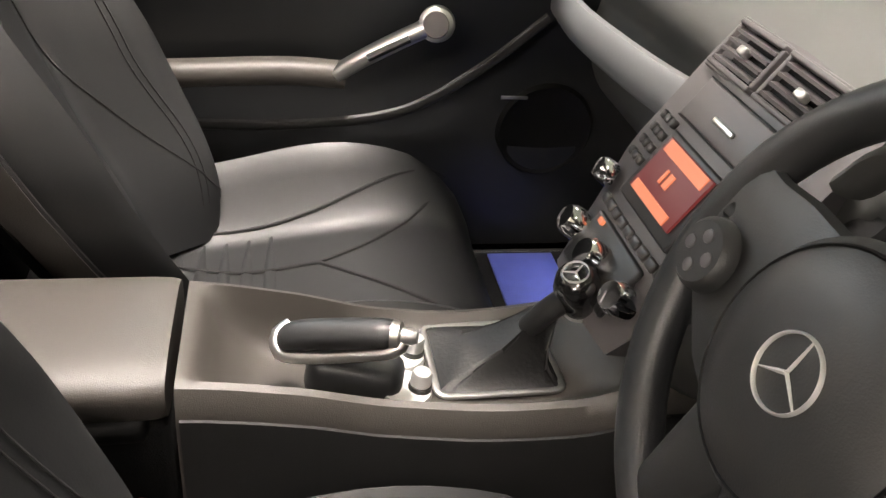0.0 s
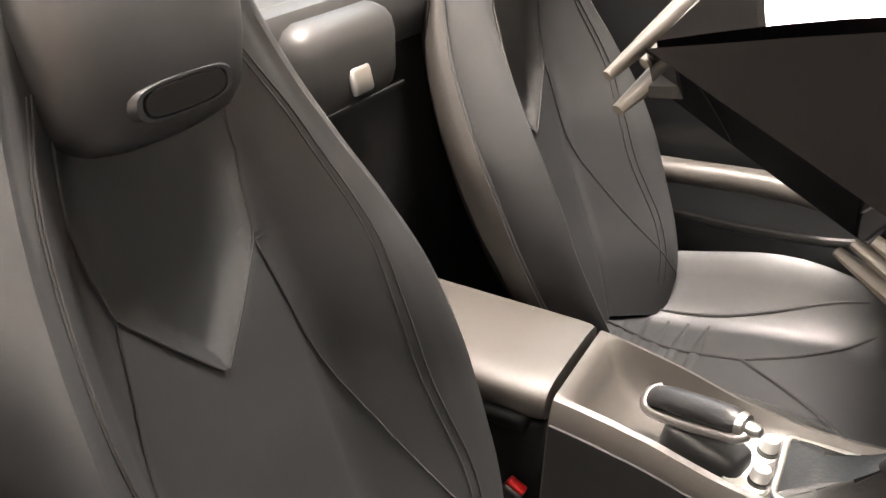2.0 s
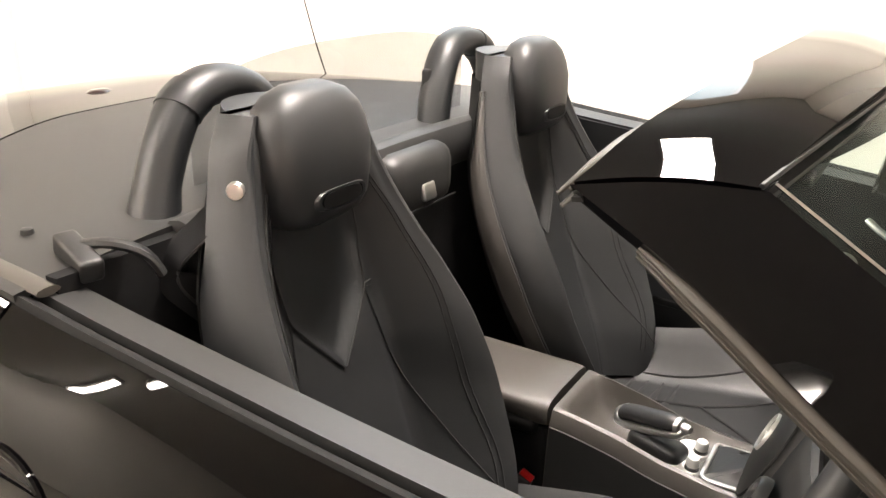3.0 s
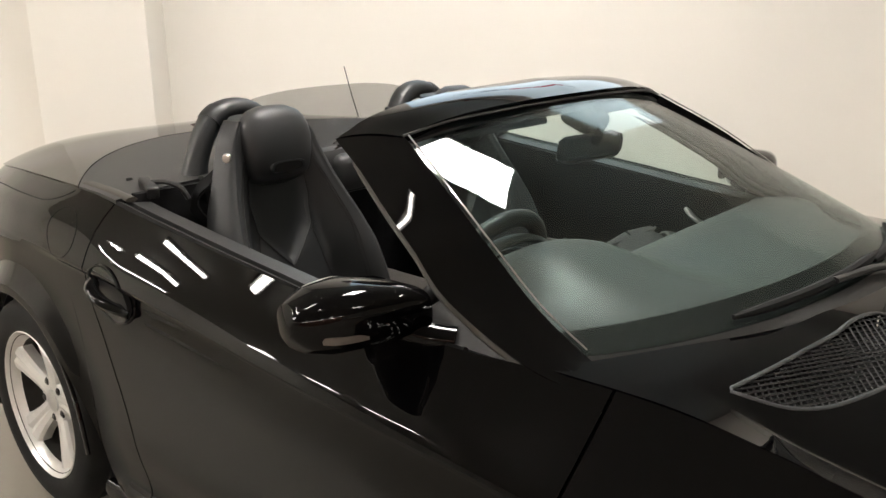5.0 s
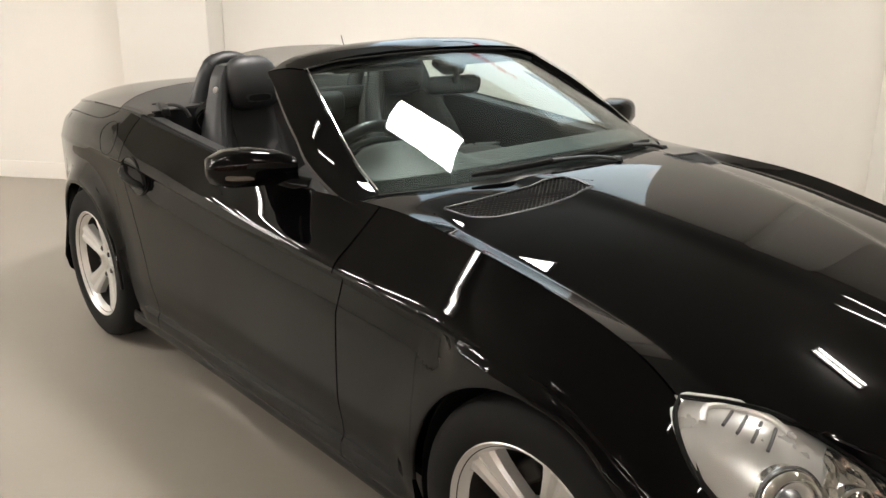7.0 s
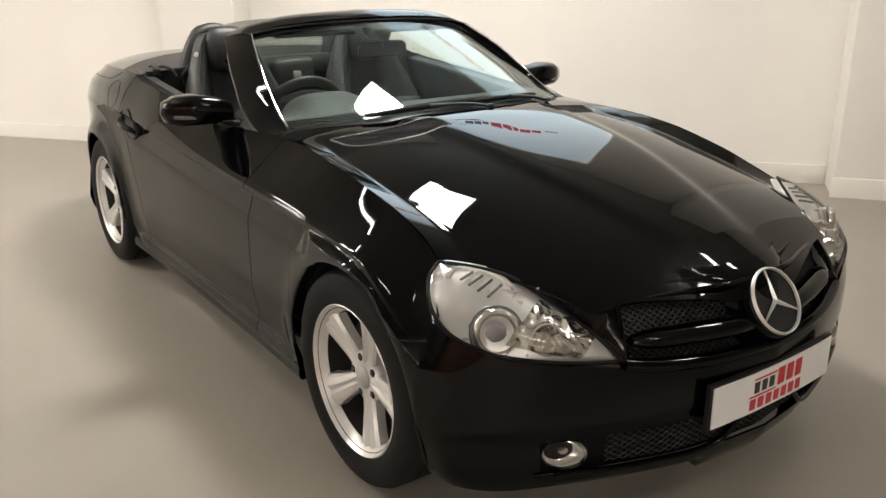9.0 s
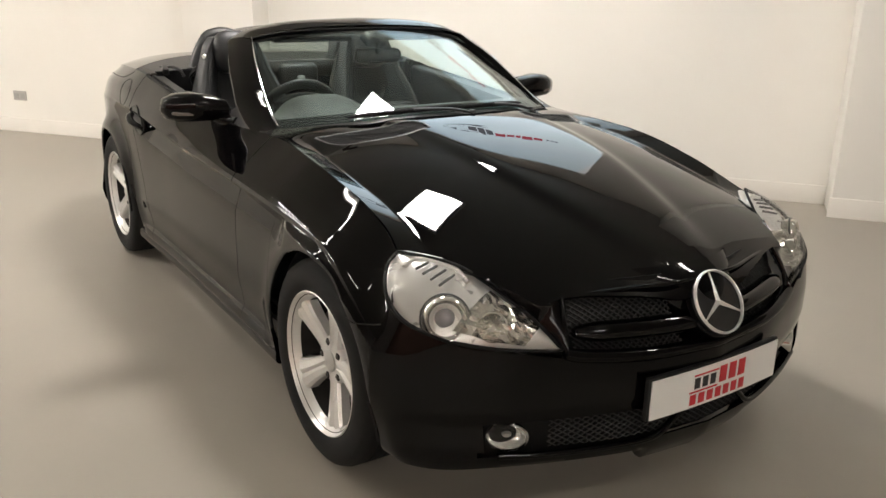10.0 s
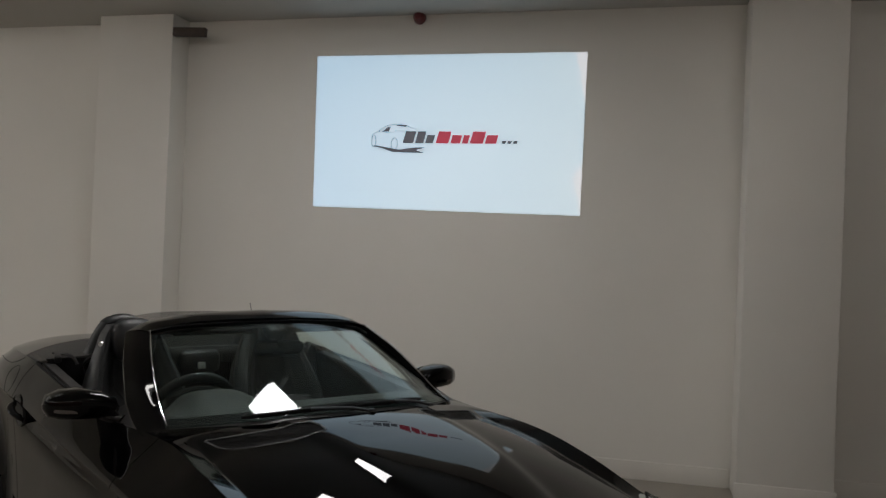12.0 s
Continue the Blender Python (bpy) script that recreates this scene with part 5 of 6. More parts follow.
for s in (-1, 1):
    seat(s)
    # belt guide, strap and buckle
    part("belt_guide", lathe(((0.0, 0.008), (0.010, 0.007), (0.013, 0.0)), Matrix.Translation((-1.888, s * 0.512, 1.054)) @ (Vector((0.7, s, 0.1)).to_track_quat("Z", "Y").to_matrix().to_4x4()), 16), SATIN, car)
    strap = spline([(-1.905, s * 0.503, 1.047), (-1.93, s * 0.53, 1.008), (-1.955, s * 0.565, 0.968), (-1.957, s * 0.566, 0.938), (-1.942, s * 0.542, 0.900), (-1.928, s * 0.515, 0.868)], 28)
    belt = part("seat_belt", tube(strap, ring(0.0235, 0.0012, 10, 4), up=(0, s * 0.6, 0.8)), CARPET, car, "black seat belt webbing at the seat shoulder")
    part("webbing_edge", tube(strap + (0.014, 0, -0.012), ring(0.0022, 0.0022, 6)), PLASTIC, belt)
    part("belt_outlet", tube([(-1.985, s * 0.715, 0.955), (-1.985, s * 0.655, 0.965), (-1.985, s * 0.60, 0.955)], ring(0.014, 0.010, 12)), MESH, car)
    bk = part("belt_buckle", box(0.028, 0.022, 0.085, bevel=0.005, m=pose(-1.655, s * 0.098, 0.430, 0, 25, 0)), TRIM, car, "black seat belt buckle with red button")
    part("buckle_button", box(0.026, 0.014, 0.010, bevel=0.003, m=pose(-1.655, s * 0.098, 0.430, 0, 25, 0) @ pose(0, 0, 0.044)), RED, bk)

# ---- console ----
GAITER = mat("gaiter_leather", (0.005, 0.005, 0.005), 0.5, vary=0.3, scale=40, bump=0.3, bscale=200, spec=0.3)
KNOBBLK = mat("gloss_black_knob", (0.006, 0.006, 0.006), 0.18, coat=0.6)
CX = (-1.95, -1.61, -1.50, -1.40, -1.30, -1.22, -1.12)
CZ = (0.620, 0.612, 0.596, 0.572, 0.562, 0.566, 0.600)
rings = []
for x in np.linspace(-1.604, -1.05, 64):
    top = float(pchip(CX, CZ, x))
    hw = float(pchip((-1.61, -1.4, -1.2, -1.05), (0.092, 0.088, 0.098, 0.115), x))
    dip = 0.068 * float(pchip((-1.61, -1.592, -1.57, -1.53, -1.46, -1.40, -1.36), (0, 0.0, 0.60, 0.95, 1, 0.5, 0.24), x))
    y = np.linspace(-hw, hw, 25)
    z = top - dip * np.clip(1 - (np.abs(y) / (hw * 0.80)) ** 8, 0, 1) - 0.016 * np.clip((np.abs(y) / hw - 0.86) / 0.14, 0, 1) ** 2
    y = np.concatenate([y, [hw + 0.006, hw + 0.012, hw + 0.016, -hw - 0.016, -hw - 0.012, -hw - 0.006]])
    z = np.concatenate([z, [top - 0.05, top - 0.2, 0.25, 0.25, top - 0.2, top - 0.05]])
    rings.append(np.stack([np.full(31, x), y, z], 1))
con = part("centre_console", loft(rings), GREYPL, car, "grey plastic centre console")
for s in (-1, 1):
    P = []
    for x in np.linspace(-1.600, -1.06, 24):
        top = float(pchip(CX, CZ, x))
        hw = float(pchip((-1.61, -1.4, -1.2, -1.05), (0.092, 0.088, 0.098, 0.115), x))
        P.append([(x, s * (hw + 0.0075 + 0.0135 * k), top - 0.026 + (0.25 - top + 0.026) * k) for k in np.linspace(0, 1, 6)])
    P = np.array(P)
    part("console_side", sheet(P if s < 0 else P[::-1], 0.004), PLASTIC, con, "black console side panel")
rings = []
for x in (-1.96, -1.80, -1.70, -1.64, -1.620, -1.612):
    k = 1 if x < -1.63 else (0.985 if x < -1.615 else 0.95)
    r = ring(0.094 * k, 0.029 * k, 32, 3.6)
    rings.append(np.stack([np.full(32, x), r[:, 0], 0.594 + r[:, 1]], 1))
arm = part("armrest_lid", loft(rings), GREYPL, con, "grey plastic armrest lid")
part("armrest_box", box(0.36, 0.176, 0.30, (-1.79, 0, 0.418), 0.01), CARPET, con)
part("lid_recess", box(0.12, 0.034, 0.030, (-1.690, -0.082, 0.566), 0.012), MESH, arm)
# gear gate, gaiter and lever
gate = [(-1.352, -0.052), (-1.352, 0.062), (-1.220, 0.066), (-1.216, -0.052)]
loop = []
for i in range(4):
    p, q, r_ = np.array(gate[i - 1]), np.array(gate[i]), np.array(gate[(i + 1) % 4])
    for k in np.linspace(0, 1, 5):
        a_, b_ = q + (p - q) * 0.10, q + (r_ - q) * 0.10
        loop.append((1 - k) ** 2 * a_ + 2 * k * (1 - k) * q + k * k * b_)
gpath = [(p[0], p[1], float(pchip(CX, CZ, p[0])) - 0.012) for p in loop]
part("gear_surround", tube(gpath, ring(0.0042, 0.003, 8), closed=True), SATIN, con, "satin silver gear surround")
gb = [np.array([(p[0] * 1 + 0, p[1], float(pchip(CX, CZ, p[0])) - 0.0125) for p in loop])]
gx, gy = -1.275, 0.004
for k, hgt in ((0.86, 0.003), (0.62, 0.010), (0.40, 0.026), (0.20, 0.055)):
    sh = np.array([0.070 * (1 - k), 0.008 * (1 - k), 0])
    base = np.array([(gx + (p[0] - gx) * k, gy + (p[1] - gy) * k, 0.553 + hgt + 0.003 * math.sin(i * 2.1 + k * 9)) for i, p in enumerate(loop)])
    gb.append(base + sh * (1.0 - k))
part("gear_gaiter", loft(gb), GAITER, con, "black leather gear gaiter")
lev = part("gear_lever", tube(spline([(-1.247, 0.004, 0.595), (-1.235, -0.012, 0.630), (-1.224, -0.026, 0.655)], 8), ring(0.013, 0.013, 12)), TRIM, con)
km = Matrix.Translation((-1.219, -0.031, 0.678)) @ (Vector((-0.35, -0.25, 1)).to_track_quat("Z", "Y").to_matrix().to_4x4())
part("gear_knob", lathe(((0.0, 0.016), (0.014, 0.015), (0.021, 0.009), (0.0245, -0.004), (0.021, -0.026), (0.015, -0.045)), km, 28), KNOBBLK, lev)
star_badge(km @ Matrix.Translation((0, 0, 0.016)), 0.0135, 0.0025, lev)
part("lever_collar", lathe(((0.017, -0.046), (0.019, -0.043), (0.017, -0.040)), km, 24), SATIN, lev)
# handbrake
HBP = spline([(-1.508, 0.002, 0.590), (-1.490, -0.006, 0.603), (-1.45, -0.022, 0.616), (-1.41, -0.038, 0.627), (-1.402, -0.041, 0.628)], 20)
hb = part("handbrake", tube(HBP, ring(0.0175, 0.015, 16), scale=np.concatenate([[0.6, 0.88], np.ones(16), [0.95, 0.8]])), LEATHER, con, "black and silver handbrake lever")
part("brake_frame", tube(spline([(-1.500, 0.016, 0.600), (-1.514, 0.006, 0.594), (-1.510, -0.012, 0.584), (-1.48, -0.026, 0.590), (-1.44, -0.040, 0.602), (-1.40, -0.052, 0.616), (-1.392, -0.046, 0.624)], 24), ring(0.007, 0.007, 10)), SATIN, hb)
part("brake_button", lathe(((0.0, 0.026), (0.006, 0.025), (0.0085, 0.020), (0.0085, 0.010), (0.014, 0.008), (0.015, 0.0)), Matrix.Translation((-1.402, -0.041, 0.628)) @ (Vector((1, -0.4, 0.1)).to_track_quat("Z", "Y").to_matrix().to_4x4()), 18), SATIN, hb)
part("brake_gaiter", box(0.10, 0.055, 0.05, bevel=0.016, m=pose(-1.435, -0.020, 0.560, 0, 8, -14)), LEATHER2, hb)
for y in (-0.042, 0.013):
    z = float(pchip(CX, CZ, -1.38)) - 0.017
    dial = part("seat_heat_dial", lathe(((0.0, 0.003), (0.026, 0.003), (0.028, -0.006)), pose(-1.384, y, z + 0.004, 0, 4, 0), 28), PLATE, con, "silver half-round dial plate")
    part("dial_knob", lathe(((0.0, 0.022), (0.009, 0.021), (0.011, 0.017), (0.011, 0.0)), pose(-1.370, y, z + 0.006, 0, 4, 0), 20), BADGE, dial)
    part("dial_base", lathe(((0.0, 0.006), (0.012, 0.006), (0.0125, 0.0)), pose(-1.370, y, z + 0.006, 0, 4, 0), 20), TRIM, dial)
    for g in (-0.6, 0.6):
        part("dial_mark", box(0.014, 0.0014, 0.001, m=pose(-1.384, y, z + 0.0074, 0, 4, 0) @ pose(-0.016 * math.cos(g), 0.016 * math.sin(g), 0, 0, 0, -math.degrees(g))), MESH, dial)

# ---- dashboard ----
rings = []
for y in np.linspace(-0.62, 0.62, 60):
    hood = 0.060 * math.exp(-((y + 0.36) / 0.15) ** 4)
    back = 0.10 * math.exp(-((y + 0.36) / 0.16) ** 4)
    mid = math.exp(-(y / 0.15) ** 6)
    fx, fz = float(np.interp(y, b0[:, 1], b0[:, 0])) - 0.03, float(np.interp(y, b0[:, 1], b0[:, 2])) - 0.022
    curve = spline([(fx, y, fz), (-0.80 - 0.06 * abs(y), y, 0.912 + hood * 0.5), (-0.92 - back * 0.5, y, 0.912 + hood), (-1.00 - back, y, 0.888 + hood * 0.8), (-1.02 - back * 0.85 - 0.03 * mid, y, 0.845 + hood * 0.4),
                    (-0.99 - 0.07 * mid, y, 0.78), (-1.00 - 0.10 * mid, y, 0.72), (-0.96 - 0.20 * mid, y, 0.62), (-0.85 - 0.2 * mid, y, 0.55), (-0.70, y, 0.50)], 40)
    rings.append(curve)
dash = part("dashboard", sheet(np.array(rings), 0.02), DASH, car, "grey-black padded dashboard")
part("dash_trim", tube(spline([(-1.045, 0.13, 0.790), (-1.052, 0.3, 0.775), (-1.062, 0.5, 0.768), (-1.05, 0.66, 0.765)], 20), ring(0.012, 0.030, 10, 3)), DASHTRIM, dash, "satin grey dashboard trim")
part("binnacle_shade", tube(spline([(-1.10, -0.52, 0.880), (-1.115, -0.46, 0.935), (-1.118, -0.36, 0.955), (-1.115, -0.26, 0.935), (-1.10, -0.20, 0.880)], 24), ring(0.018, 0.010, 10)), DASH, dash)
part("instrument_face", box(0.01, 0.30, 0.09, bevel=0.004, m=pose(-1.065, -0.36, 0.895, 0, -15, 0)), MESH, dash)
for y in (-0.43, -0.29):
    part("dial_ring", lathe(((0.036, 0.0), (0.040, 0.006), (0.044, 0.0)), Matrix.Translation((-1.074, y, 0.895)) @ (Vector((-1, 0, 0.25)).to_track_quat("Z", "Y").to_matrix().to_4x4()), 28), SATIN, dash)
# centre stack: a sloping slab with vents, buttons, screen and knobs
sm = Matrix.Translation((-1.103, 0.0, 0.805)) @ (Vector((-0.84, 0, 0.54)).to_track_quat("Z", "Y").to_matrix().to_4x4())
# the face bows forward at both sides and at its top
P = []
for c in np.linspace(-0.135, 0.135, 21):
    P.append([tuple(sm @ Vector((c * float(np.interp(v, (-0.20, -0.10, -0.05), (0.62, 0.86, 1.0))), v, -0.9 * c * c - 0.10 * max(0, v - 0.09)))) for v in np.linspace(-0.20, 0.128 - 1.2 * c * c, 16)])
st = part("console_fascia", sheet(np.array(P), 0.05), STACK, dash, "grey centre console fascia with display and buttons")
on = lambda x, y, z=0.0: sm @ pose(x, y, z - 0.9 * x * x, 0, math.degrees(1.8 * x), 0)
part("vent_bezel", box(0.225, 0.062, 0.006, bevel=0.002, m=on(0, 0.094, -0.006)), STACK, st)
for c in (-0.054, 0.054):
    v = part("air_vent", box(0.094, 0.046, 0.008, bevel=0.003, m=on(c, 0.094, -0.002)), MESH, st, "slatted air vent")
    for k in range(4):
        part("slat", box(0.088, 0.0035, 0.010, m=on(c, 0.0775 + 0.011 * k, 0.006) @ pose(0, 0, 0, 25, 0, 0)), STACK, v)
    for e in (-1, 1):
        part("vent_rim", box(0.100, 0.006, 0.016, bevel=0.002, m=on(c, 0.094 + e * 0.0245, 0.004)), STACK, v)
        part("vent_rim", box(0.006, 0.046, 0.016, bevel=0.002, m=on(c + e * 0.0475, 0.094, 0.004)), STACK, v)
    part("vent_tab", box(0.014, 0.010, 0.012, bevel=0.003, m=on(c, 0.094, 0.012)), SATIN, v)
part("cubby_lid", box(0.150, 0.046, 0.006, bevel=0.002, m=on(0, 0.034, 0.001)), STACK, st)
part("lid_gap", box(0.152, 0.0016, 0.004, m=on(0, 0.0585, 0.001)), MESH, st)
part("lid_gap", box(0.152, 0.0016, 0.004, m=on(0, 0.0095, 0.001)), MESH, st)
part("lid_tab", box(0.040, 0.006, 0.004, bevel=0.0015, m=on(0.0, 0.030, 0.006)), SATIN, st)
part("radio_face", box(0.125, 0.085, 0.008, bevel=0.003, m=on(0, -0.046, 0.0)), TRIM, st)
part("display", box(0.098, 0.064, 0.004, bevel=0.001, m=on(0, -0.042, 0.006)), SCREEN, st, "red lit radio display")
part("display_bar", box(0.086, 0.014, 0.002, m=on(0.0, -0.018, 0.0085)), SCREEN_HI, st)
part("display_bar", box(0.080, 0.011, 0.002, m=on(-0.002, -0.068, 0.0085)), SCREEN_HI, st)
for c, w_ in ((-0.012, 0.004), (0.000, 0.009)):
    part("display_bar", box(w_, 0.016, 0.002, m=on(c, -0.042, 0.0085)), SCREEN_HI, st)
for sg in (-1, 1):
    for i in range(3):
        for j in range(4):
            part("button", box(0.011, 0.010, 0.009, bevel=0.003, m=on(sg * (0.076 + 0.0155 * i), -0.002 - 0.017 * j, 0.003)), RADIOKEY, st)
    part("rotary_knob", lathe(((0.0, 0.022), (0.011, 0.021), (0.014, 0.016), (0.015, 0.0)), on(sg * 0.100, -0.088, 0.004), 24), CHROME, st)
for i in range(9):
    part("key", box(0.016, 0.012, 0.006, bevel=0.003, m=on(-0.076 + 0.019 * i, -0.106, 0.002)), RADIOKEY, st)
part("heater_panel", box(0.12, 0.065, 0.008, bevel=0.004, m=on(0, -0.148, 0.001)), TRIM, st)
for c in (-0.070, 0.0, 0.070):
    part("heater_knob", lathe(((0.0, 0.026), (0.014, 0.025), (0.018, 0.018), (0.019, 0.0)), on(c, -0.148, 0.004), 28), CHROME, st, "chrome heater knob")
part("warning_light", box(0.010, 0.006, 0.004, m=on(-0.04, -0.122, 0.008)), SCREEN_HI, st)
# side vents on the driver's side
for y in (-0.60, -0.14):
    part("round_vent", lathe(((0.0, -0.01), (0.036, -0.008), (0.042, 0.004), (0.048, 0.0)), Matrix.Translation((-1.035, y, 0.84)) @ (Vector((-1, 0, 0.3)).to_track_quat("Z", "Y").to_matrix().to_4x4()), 28), TRIM, dash)

# ---- steering wheel ----
wd = Vector((-1, 0, 0.42)).to_track_quat("Z", "Y").to_matrix().to_4x4()
wm = Matrix.Translation((-1.215, -0.362, 0.845)) @ wd
a = np.linspace(0, 2 * np.pi, 64, endpoint=False)
rim = np.array([tuple(wm @ Vector((0.181 * math.cos(k), 0.181 * math.sin(k), -0.030))) for k in a])
sw = part("steering_wheel", tube(rim, ring(0.0195, 0.0180, 16), closed=True, up=tuple(wd @ Vector((0, 0, 1)))), LEATHER, car, "black leather steering wheel")
part("airbag_cover", lathe(((0.0, 0.022), (0.045, 0.020), (0.075, 0.012), (0.086, 0.002), (0.088, -0.03)), wm, 48), PLASTIC, sw)
part("cover_ring", lathe(((0.0770, 0.0108), (0.0782, 0.0118), (0.0796, 0.0095)), wm, 48), MESH, sw)
for ang, hw in ((0, 0.058), (180, 0.058), (250, 0.028), (290, 0.028)):
    rings = []
    for d, k, dz in ((0.05, 1.25, -0.008), (0.09, 1.15, -0.010), (0.13, 0.95, -0.018), (0.176, 0.8, -0.030)):
        r = ring(hw * k, 0.013, 16, 2.8)
        rings.append(np.stack([np.full(16, d), r[:, 0] + (0.018 if ang in (0, 180) else 0) * (d - 0.06) / 0.1 * (1 if ang == 0 else -1), r[:, 1] + dz], 1))
    bm = loft(rings)
    bmesh.ops.transform(bm, matrix=wm @ pose(0, 0, 0, 0, 0, ang), verts=bm.verts)
    part("spoke", bm, PLASTIC, sw)
for sg in (-1, 1):
    pod = part("button_pod", lathe(((0.0, 0.012), (0.022, 0.012), (0.026, 0.008), (0.027, 0.0)), wm @ pose(sg * 0.126, 0.000, 0.004), 28), PLASTIC, sw)
    for i, j in ((-1, 0), (1, 0), (0, -1), (0, 1)):
        part("pod_button", lathe(((0.0, 0.004), (0.005, 0.003), (0.006, 0.0)), wm @ pose(sg * 0.126 + 0.012 * i, 0.000 + 0.012 * j, 0.014), 12), STACK, pod)
star_badge(wm @ Matrix.Translation((0, 0, 0.021)), 0.0245, 0.0030, sw, TRIM)
part("steering_column", tube([tuple(wm @ Vector((0, 0, -0.03))), tuple(wm @ Vector((0, 0, -0.20)))], ring(0.055, 0.05, 16, 3)), PLASTIC, sw)
for y0, y1 in ((-0.30, -0.20), (-0.42, -0.53)):
    part("column_stalk", tube(spline([(-1.165, y0, 0.850), (-1.175, (y0 + y1) / 2, 0.856), (-1.190, y1, 0.862)], 8), ring(0.009, 0.007, 10)), TRIM, sw)

# mirror inside the screen
im = part("interior_mirror", box(0.028, 0.215, 0.062, bevel=0.024, m=pose(-1.165, 0.015, 1.098, 0, 8, -8)), TRIM, car, "black interior mirror")
part("mirror_glass", box(0.004, 0.195, 0.050, bevel=0.0018, m=pose(-1.180, 0.013, 1.097, 0, 8, -8)), MIRRORGLASS, im)
part("mirror_stem", tube(spline([(-1.150, 0.01, 1.11), (-1.135, 0.0, 1.15), (-1.165, 0.0, 1.188)], 8), ring(0.012, 0.012, 10)), TRIM, im)
part("sensor_pod", box(0.09, 0.10, 0.05, bevel=0.02, m=pose(-1.175, 0.0, 1.168, 0, 22, 0)), TRIM, im)
for s in (-1, 1):
    part("sun_visor", box(0.14, 0.36, 0.016, bevel=0.006, m=pose(-1.30, s * 0.25, 1.172, 0, 8, 0)), PLASTIC, car)
# folded blue paper in the far footwell
part("floor_mat", box(0.36, 0.40, 0.012, (-1.02, 0.37, 0.252), 0.004), CARPET, car)
paper = tagged(part("paper_mat", box(0.13, 0.36, 0.006, (-1.05, 0.46, 0.264), 0.002), BLUE), "blue paper mat with a pale mark, lying in the footwell", "paper mat")
part("pale_mark", lathe(((0.0, 0.001), (0.026, 0.001), (0.028, 0.0)), pose(-1.085, 0.36, 0.2675) @ Matrix.Diagonal((0.7, 1.2, 1, 1)), 20), mat("pale_print", (0.55, 0.62, 0.58), 0.6), paper)


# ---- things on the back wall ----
# a projector's picture on the wall: its light comes from the patch's own glow
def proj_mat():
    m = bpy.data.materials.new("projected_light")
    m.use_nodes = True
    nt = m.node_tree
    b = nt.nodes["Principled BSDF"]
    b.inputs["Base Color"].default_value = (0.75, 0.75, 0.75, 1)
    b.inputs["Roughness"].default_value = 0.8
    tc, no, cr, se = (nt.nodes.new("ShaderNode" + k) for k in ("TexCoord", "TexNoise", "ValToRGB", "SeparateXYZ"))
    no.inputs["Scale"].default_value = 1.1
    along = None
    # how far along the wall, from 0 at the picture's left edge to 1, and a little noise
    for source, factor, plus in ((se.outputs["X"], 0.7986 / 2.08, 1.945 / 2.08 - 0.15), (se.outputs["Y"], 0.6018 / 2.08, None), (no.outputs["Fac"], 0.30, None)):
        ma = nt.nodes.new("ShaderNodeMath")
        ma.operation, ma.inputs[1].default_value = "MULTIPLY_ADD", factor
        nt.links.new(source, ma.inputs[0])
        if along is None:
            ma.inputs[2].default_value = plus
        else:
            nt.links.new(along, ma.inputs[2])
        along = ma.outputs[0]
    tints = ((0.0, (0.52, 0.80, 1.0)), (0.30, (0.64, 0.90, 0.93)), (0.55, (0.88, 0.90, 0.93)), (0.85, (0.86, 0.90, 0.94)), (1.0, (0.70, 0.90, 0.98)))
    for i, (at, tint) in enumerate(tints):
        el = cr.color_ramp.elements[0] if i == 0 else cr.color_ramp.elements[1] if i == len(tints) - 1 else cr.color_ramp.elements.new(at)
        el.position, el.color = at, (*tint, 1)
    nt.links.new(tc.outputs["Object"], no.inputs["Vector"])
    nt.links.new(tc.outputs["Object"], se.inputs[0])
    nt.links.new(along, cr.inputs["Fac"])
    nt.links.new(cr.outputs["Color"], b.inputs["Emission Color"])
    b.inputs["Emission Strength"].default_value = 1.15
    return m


PROJ = proj_mat()
cs = [(-1.932, 1.874), (0.132, 1.855), (0.143, 3.040), (-1.945, 3.046)]


def flat(poly, depth, m_at):
    k = len(poly)
    bm = mesh_bm([(x, 0, z) for x, z in poly] + [(x, -depth, z) for x, z in poly], [tuple(range(k)), tuple(range(k, 2 * k))[::-1]] + [(i, (i + 1) % k, k + (i + 1) % k, k + i) for i in range(k)])
    bmesh.ops.transform(bm, matrix=m_at, verts=bm.verts)
    return bm


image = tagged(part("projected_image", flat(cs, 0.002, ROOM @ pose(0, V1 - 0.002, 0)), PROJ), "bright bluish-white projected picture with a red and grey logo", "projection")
# logo colours with a weaker glow, for the projector light they hold back
GREYLIT, REDLIT = glow_mat("projected_grey", (0.35, 0.36, 0.42), 0.18), glow_mat("projected_red", (0.85, 0.10, 0.16), 0.5)
for m_, c in ((GREYLIT, (0.12, 0.12, 0.14, 1)), (REDLIT, (0.45, 0.03, 0.06, 1))):
    m_.node_tree.nodes["Principled BSDF"].inputs["Base Color"].default_value = c
lay = ROOM @ pose(0, V1 - 0.0045, 0)
slant = lambda u0, u1, z0, z1: [(u0, z0), (u1, z0), (u1 + 0.25 * (z1 - z0), z1), (u0 + 0.25 * (z1 - z0), z1)]
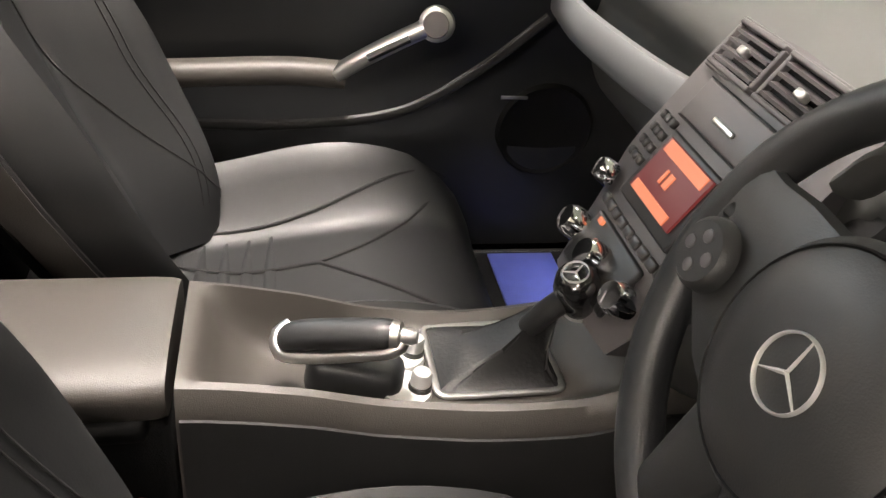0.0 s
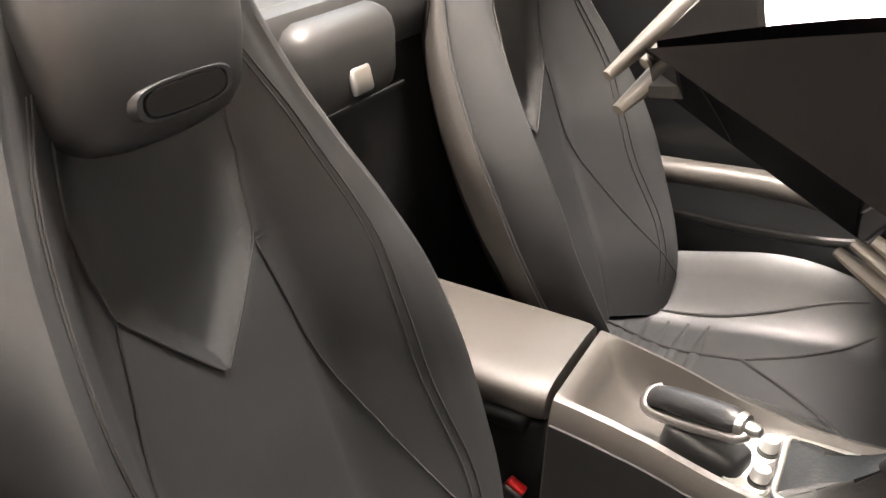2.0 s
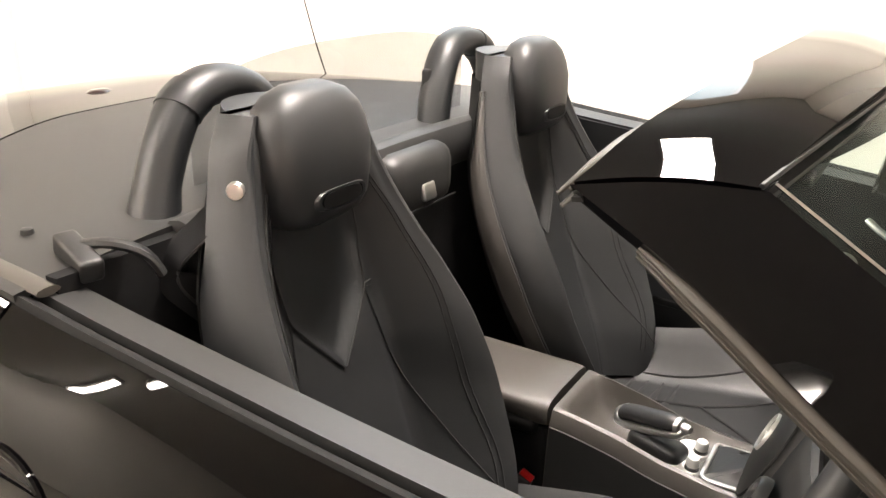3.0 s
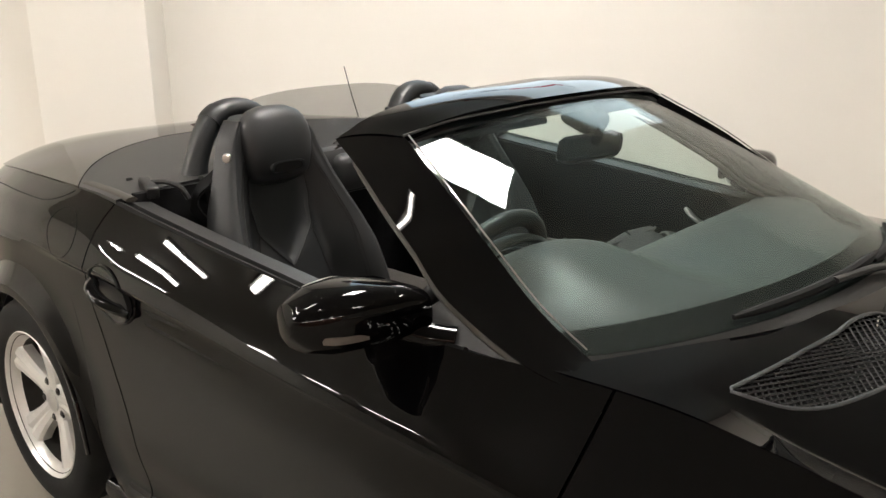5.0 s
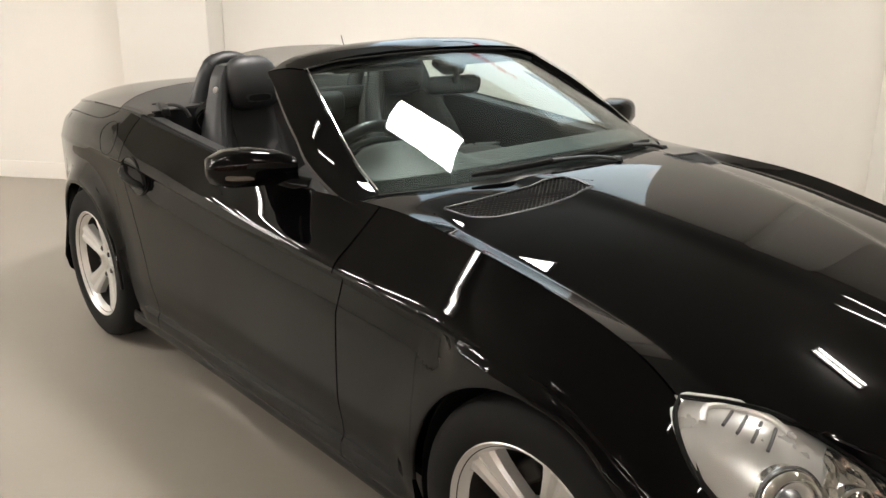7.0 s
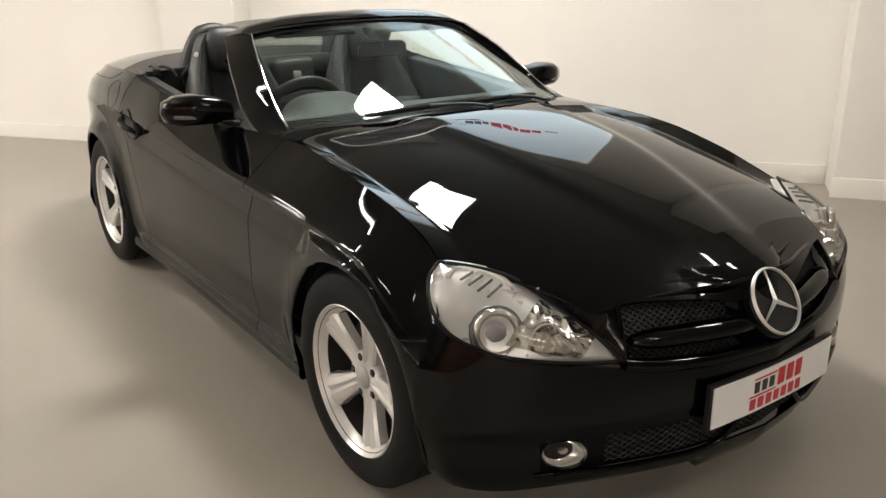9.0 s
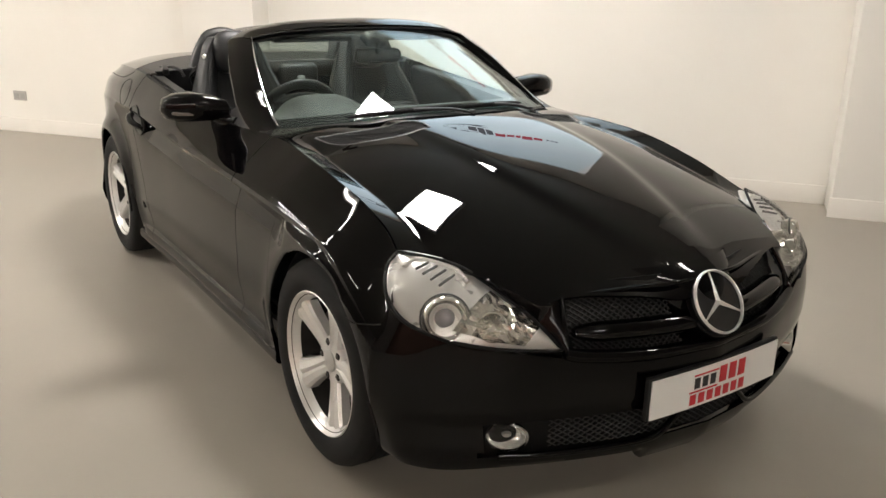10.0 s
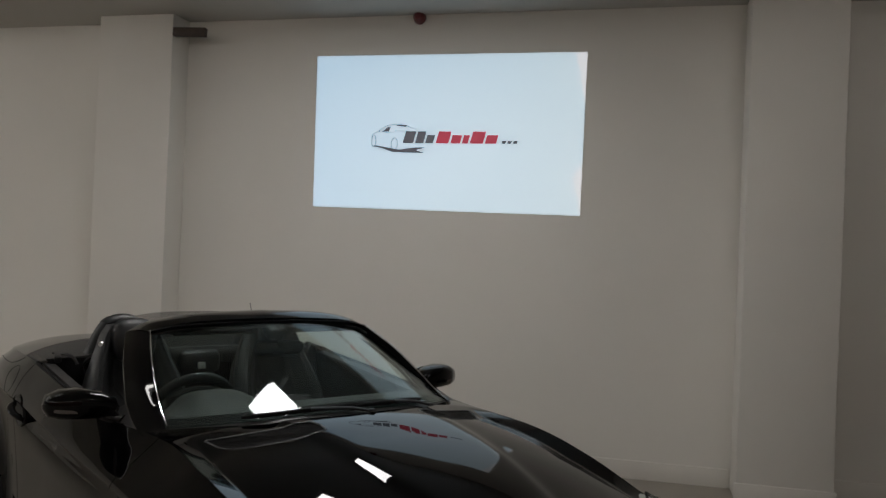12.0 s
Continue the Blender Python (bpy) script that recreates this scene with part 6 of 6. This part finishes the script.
for u0, u1, z1, m_ in ((-1.225, -1.140, 2.462, GREYLIT), (-1.128, -1.060, 2.462, GREYLIT), (-1.048, -0.985, 2.435, GREYLIT), (-0.965, -0.865, 2.462, REDLIT), (-0.852, -0.775, 2.435, REDLIT),
                       (-0.763, -0.715, 2.435, REDLIT), (-0.702, -0.600, 2.462, REDLIT), (-0.588, -0.500, 2.435, REDLIT)):
    part("logo_bar", flat(slant(u0, u1, 2.370, z1), 0.001, lay), m_, image)
for k in range(3):
    part("logo_bar", flat(slant(-0.462 + 0.043 * k, -0.430 + 0.043 * k, 2.370, 2.395), 0.001, lay), GREYLIT, image)
def logo_line(points, r=0.004):
    pts = spline([(x, z, 0) for x, z in points], 18)[:, :2]
    part("logo_line", tube([tuple((lay @ pose(x, -0.001, z)).translation) for x, z in pts], ring(r, 0.002, 6)), GREYLIT, image)


logo_line([(-1.475, 2.405), (-1.465, 2.440), (-1.415, 2.462), (-1.385, 2.490), (-1.330, 2.510), (-1.270, 2.512), (-1.200, 2.508), (-1.165, 2.490), (-1.110, 2.470)])
logo_line([(-1.415, 2.458), (-1.360, 2.452), (-1.300, 2.455)], 0.003)
logo_line([(-1.290, 2.470), (-1.250, 2.462), (-1.180, 2.466)], 0.003)
for poly in ([(-1.392, 2.458), (-1.352, 2.492), (-1.322, 2.500), (-1.335, 2.458)], [(-1.282, 2.503), (-1.270, 2.512), (-1.190, 2.506), (-1.205, 2.494)],
             [(-1.480, 2.350), (-1.380, 2.328), (-1.300, 2.300), (-1.040, 2.296), (-1.115, 2.318), (-1.030, 2.342), (-1.150, 2.338), (-1.250, 2.322), (-1.420, 2.352)]):
    part("logo_shape", flat(poly, 0.001, lay), GREYLIT, image)
for u, z, a_ in ((-1.455, 2.384, 0.017), (-1.290, 2.366, 0.025)):
    part("logo_wheel", tube([tuple((lay @ pose(u + a_ * math.cos(k), -0.001, z + 0.044 * math.sin(k))).translation) for k in np.linspace(0, 6.283, 20, endpoint=False)], ring(0.007, 0.002, 6), closed=True), GREYLIT, image)

# smoke sensor by the ceiling, rail on the pillar, socket, floor mat
t = thing("alarm_sounder", "small round dark red alarm sounder on the wall", "alarm")
wm_ = ROOM @ pose(-1.127, V1, 3.325, 90, 0, 0)
part("base", lathe(((0.0, 0.02), (0.045, 0.02), (0.05, 0.0)), wm_, 28), mat("dark_red_plastic", (0.10, 0.012, 0.012), 0.45), t)
part("dome", lathe(((0.0, 0.07), (0.025, 0.066), (0.042, 0.045), (0.045, 0.02)), wm_, 28), mat("red_dome", (0.12, 0.01, 0.012), 0.35), t)
WOOD = mat("dark_brown_wood", (0.05, 0.032, 0.022), 0.6, vary=0.3, scale=12, bump=0.2)
tagged(part("wall_rail", box(0.28, 0.05, 0.068, bevel=0.004, m=ROOM @ pose(-2.945, 3.215, 3.205, 0, 2, 0)), WOOD), "short dark brown wooden rail fixed high on the pillar", "rail")
t = thing("wall_socket", "grey double wall socket above the skirting", "wall socket")
part("plate", box(0.15, 0.012, 0.088, bevel=0.004, m=ROOM @ pose(-5.79, V1 - 0.006, 0.342)), mat("grey_socket", (0.42, 0.40, 0.37), 0.4), t)
for k in (-0.035, 0.035):
    part("socket_face", box(0.05, 0.004, 0.05, bevel=0.0015, m=ROOM @ pose(-5.79 + k, V1 - 0.0138, 0.338)), mat("grey_socket_face", (0.36, 0.35, 0.33), 0.4), t)
MATB = mat("black_matting", (0.02, 0.02, 0.021), 0.95, vary=0.4, scale=60, bump=0.8, bscale=300)
tagged(part("entrance_mat", box(1.6, 1.0, 0.012, bevel=0.004, m=ROOM @ pose(2.55, 2.45, 0.006)), MATB), "black ribbed entrance mat lying on the grey floor", "mat")
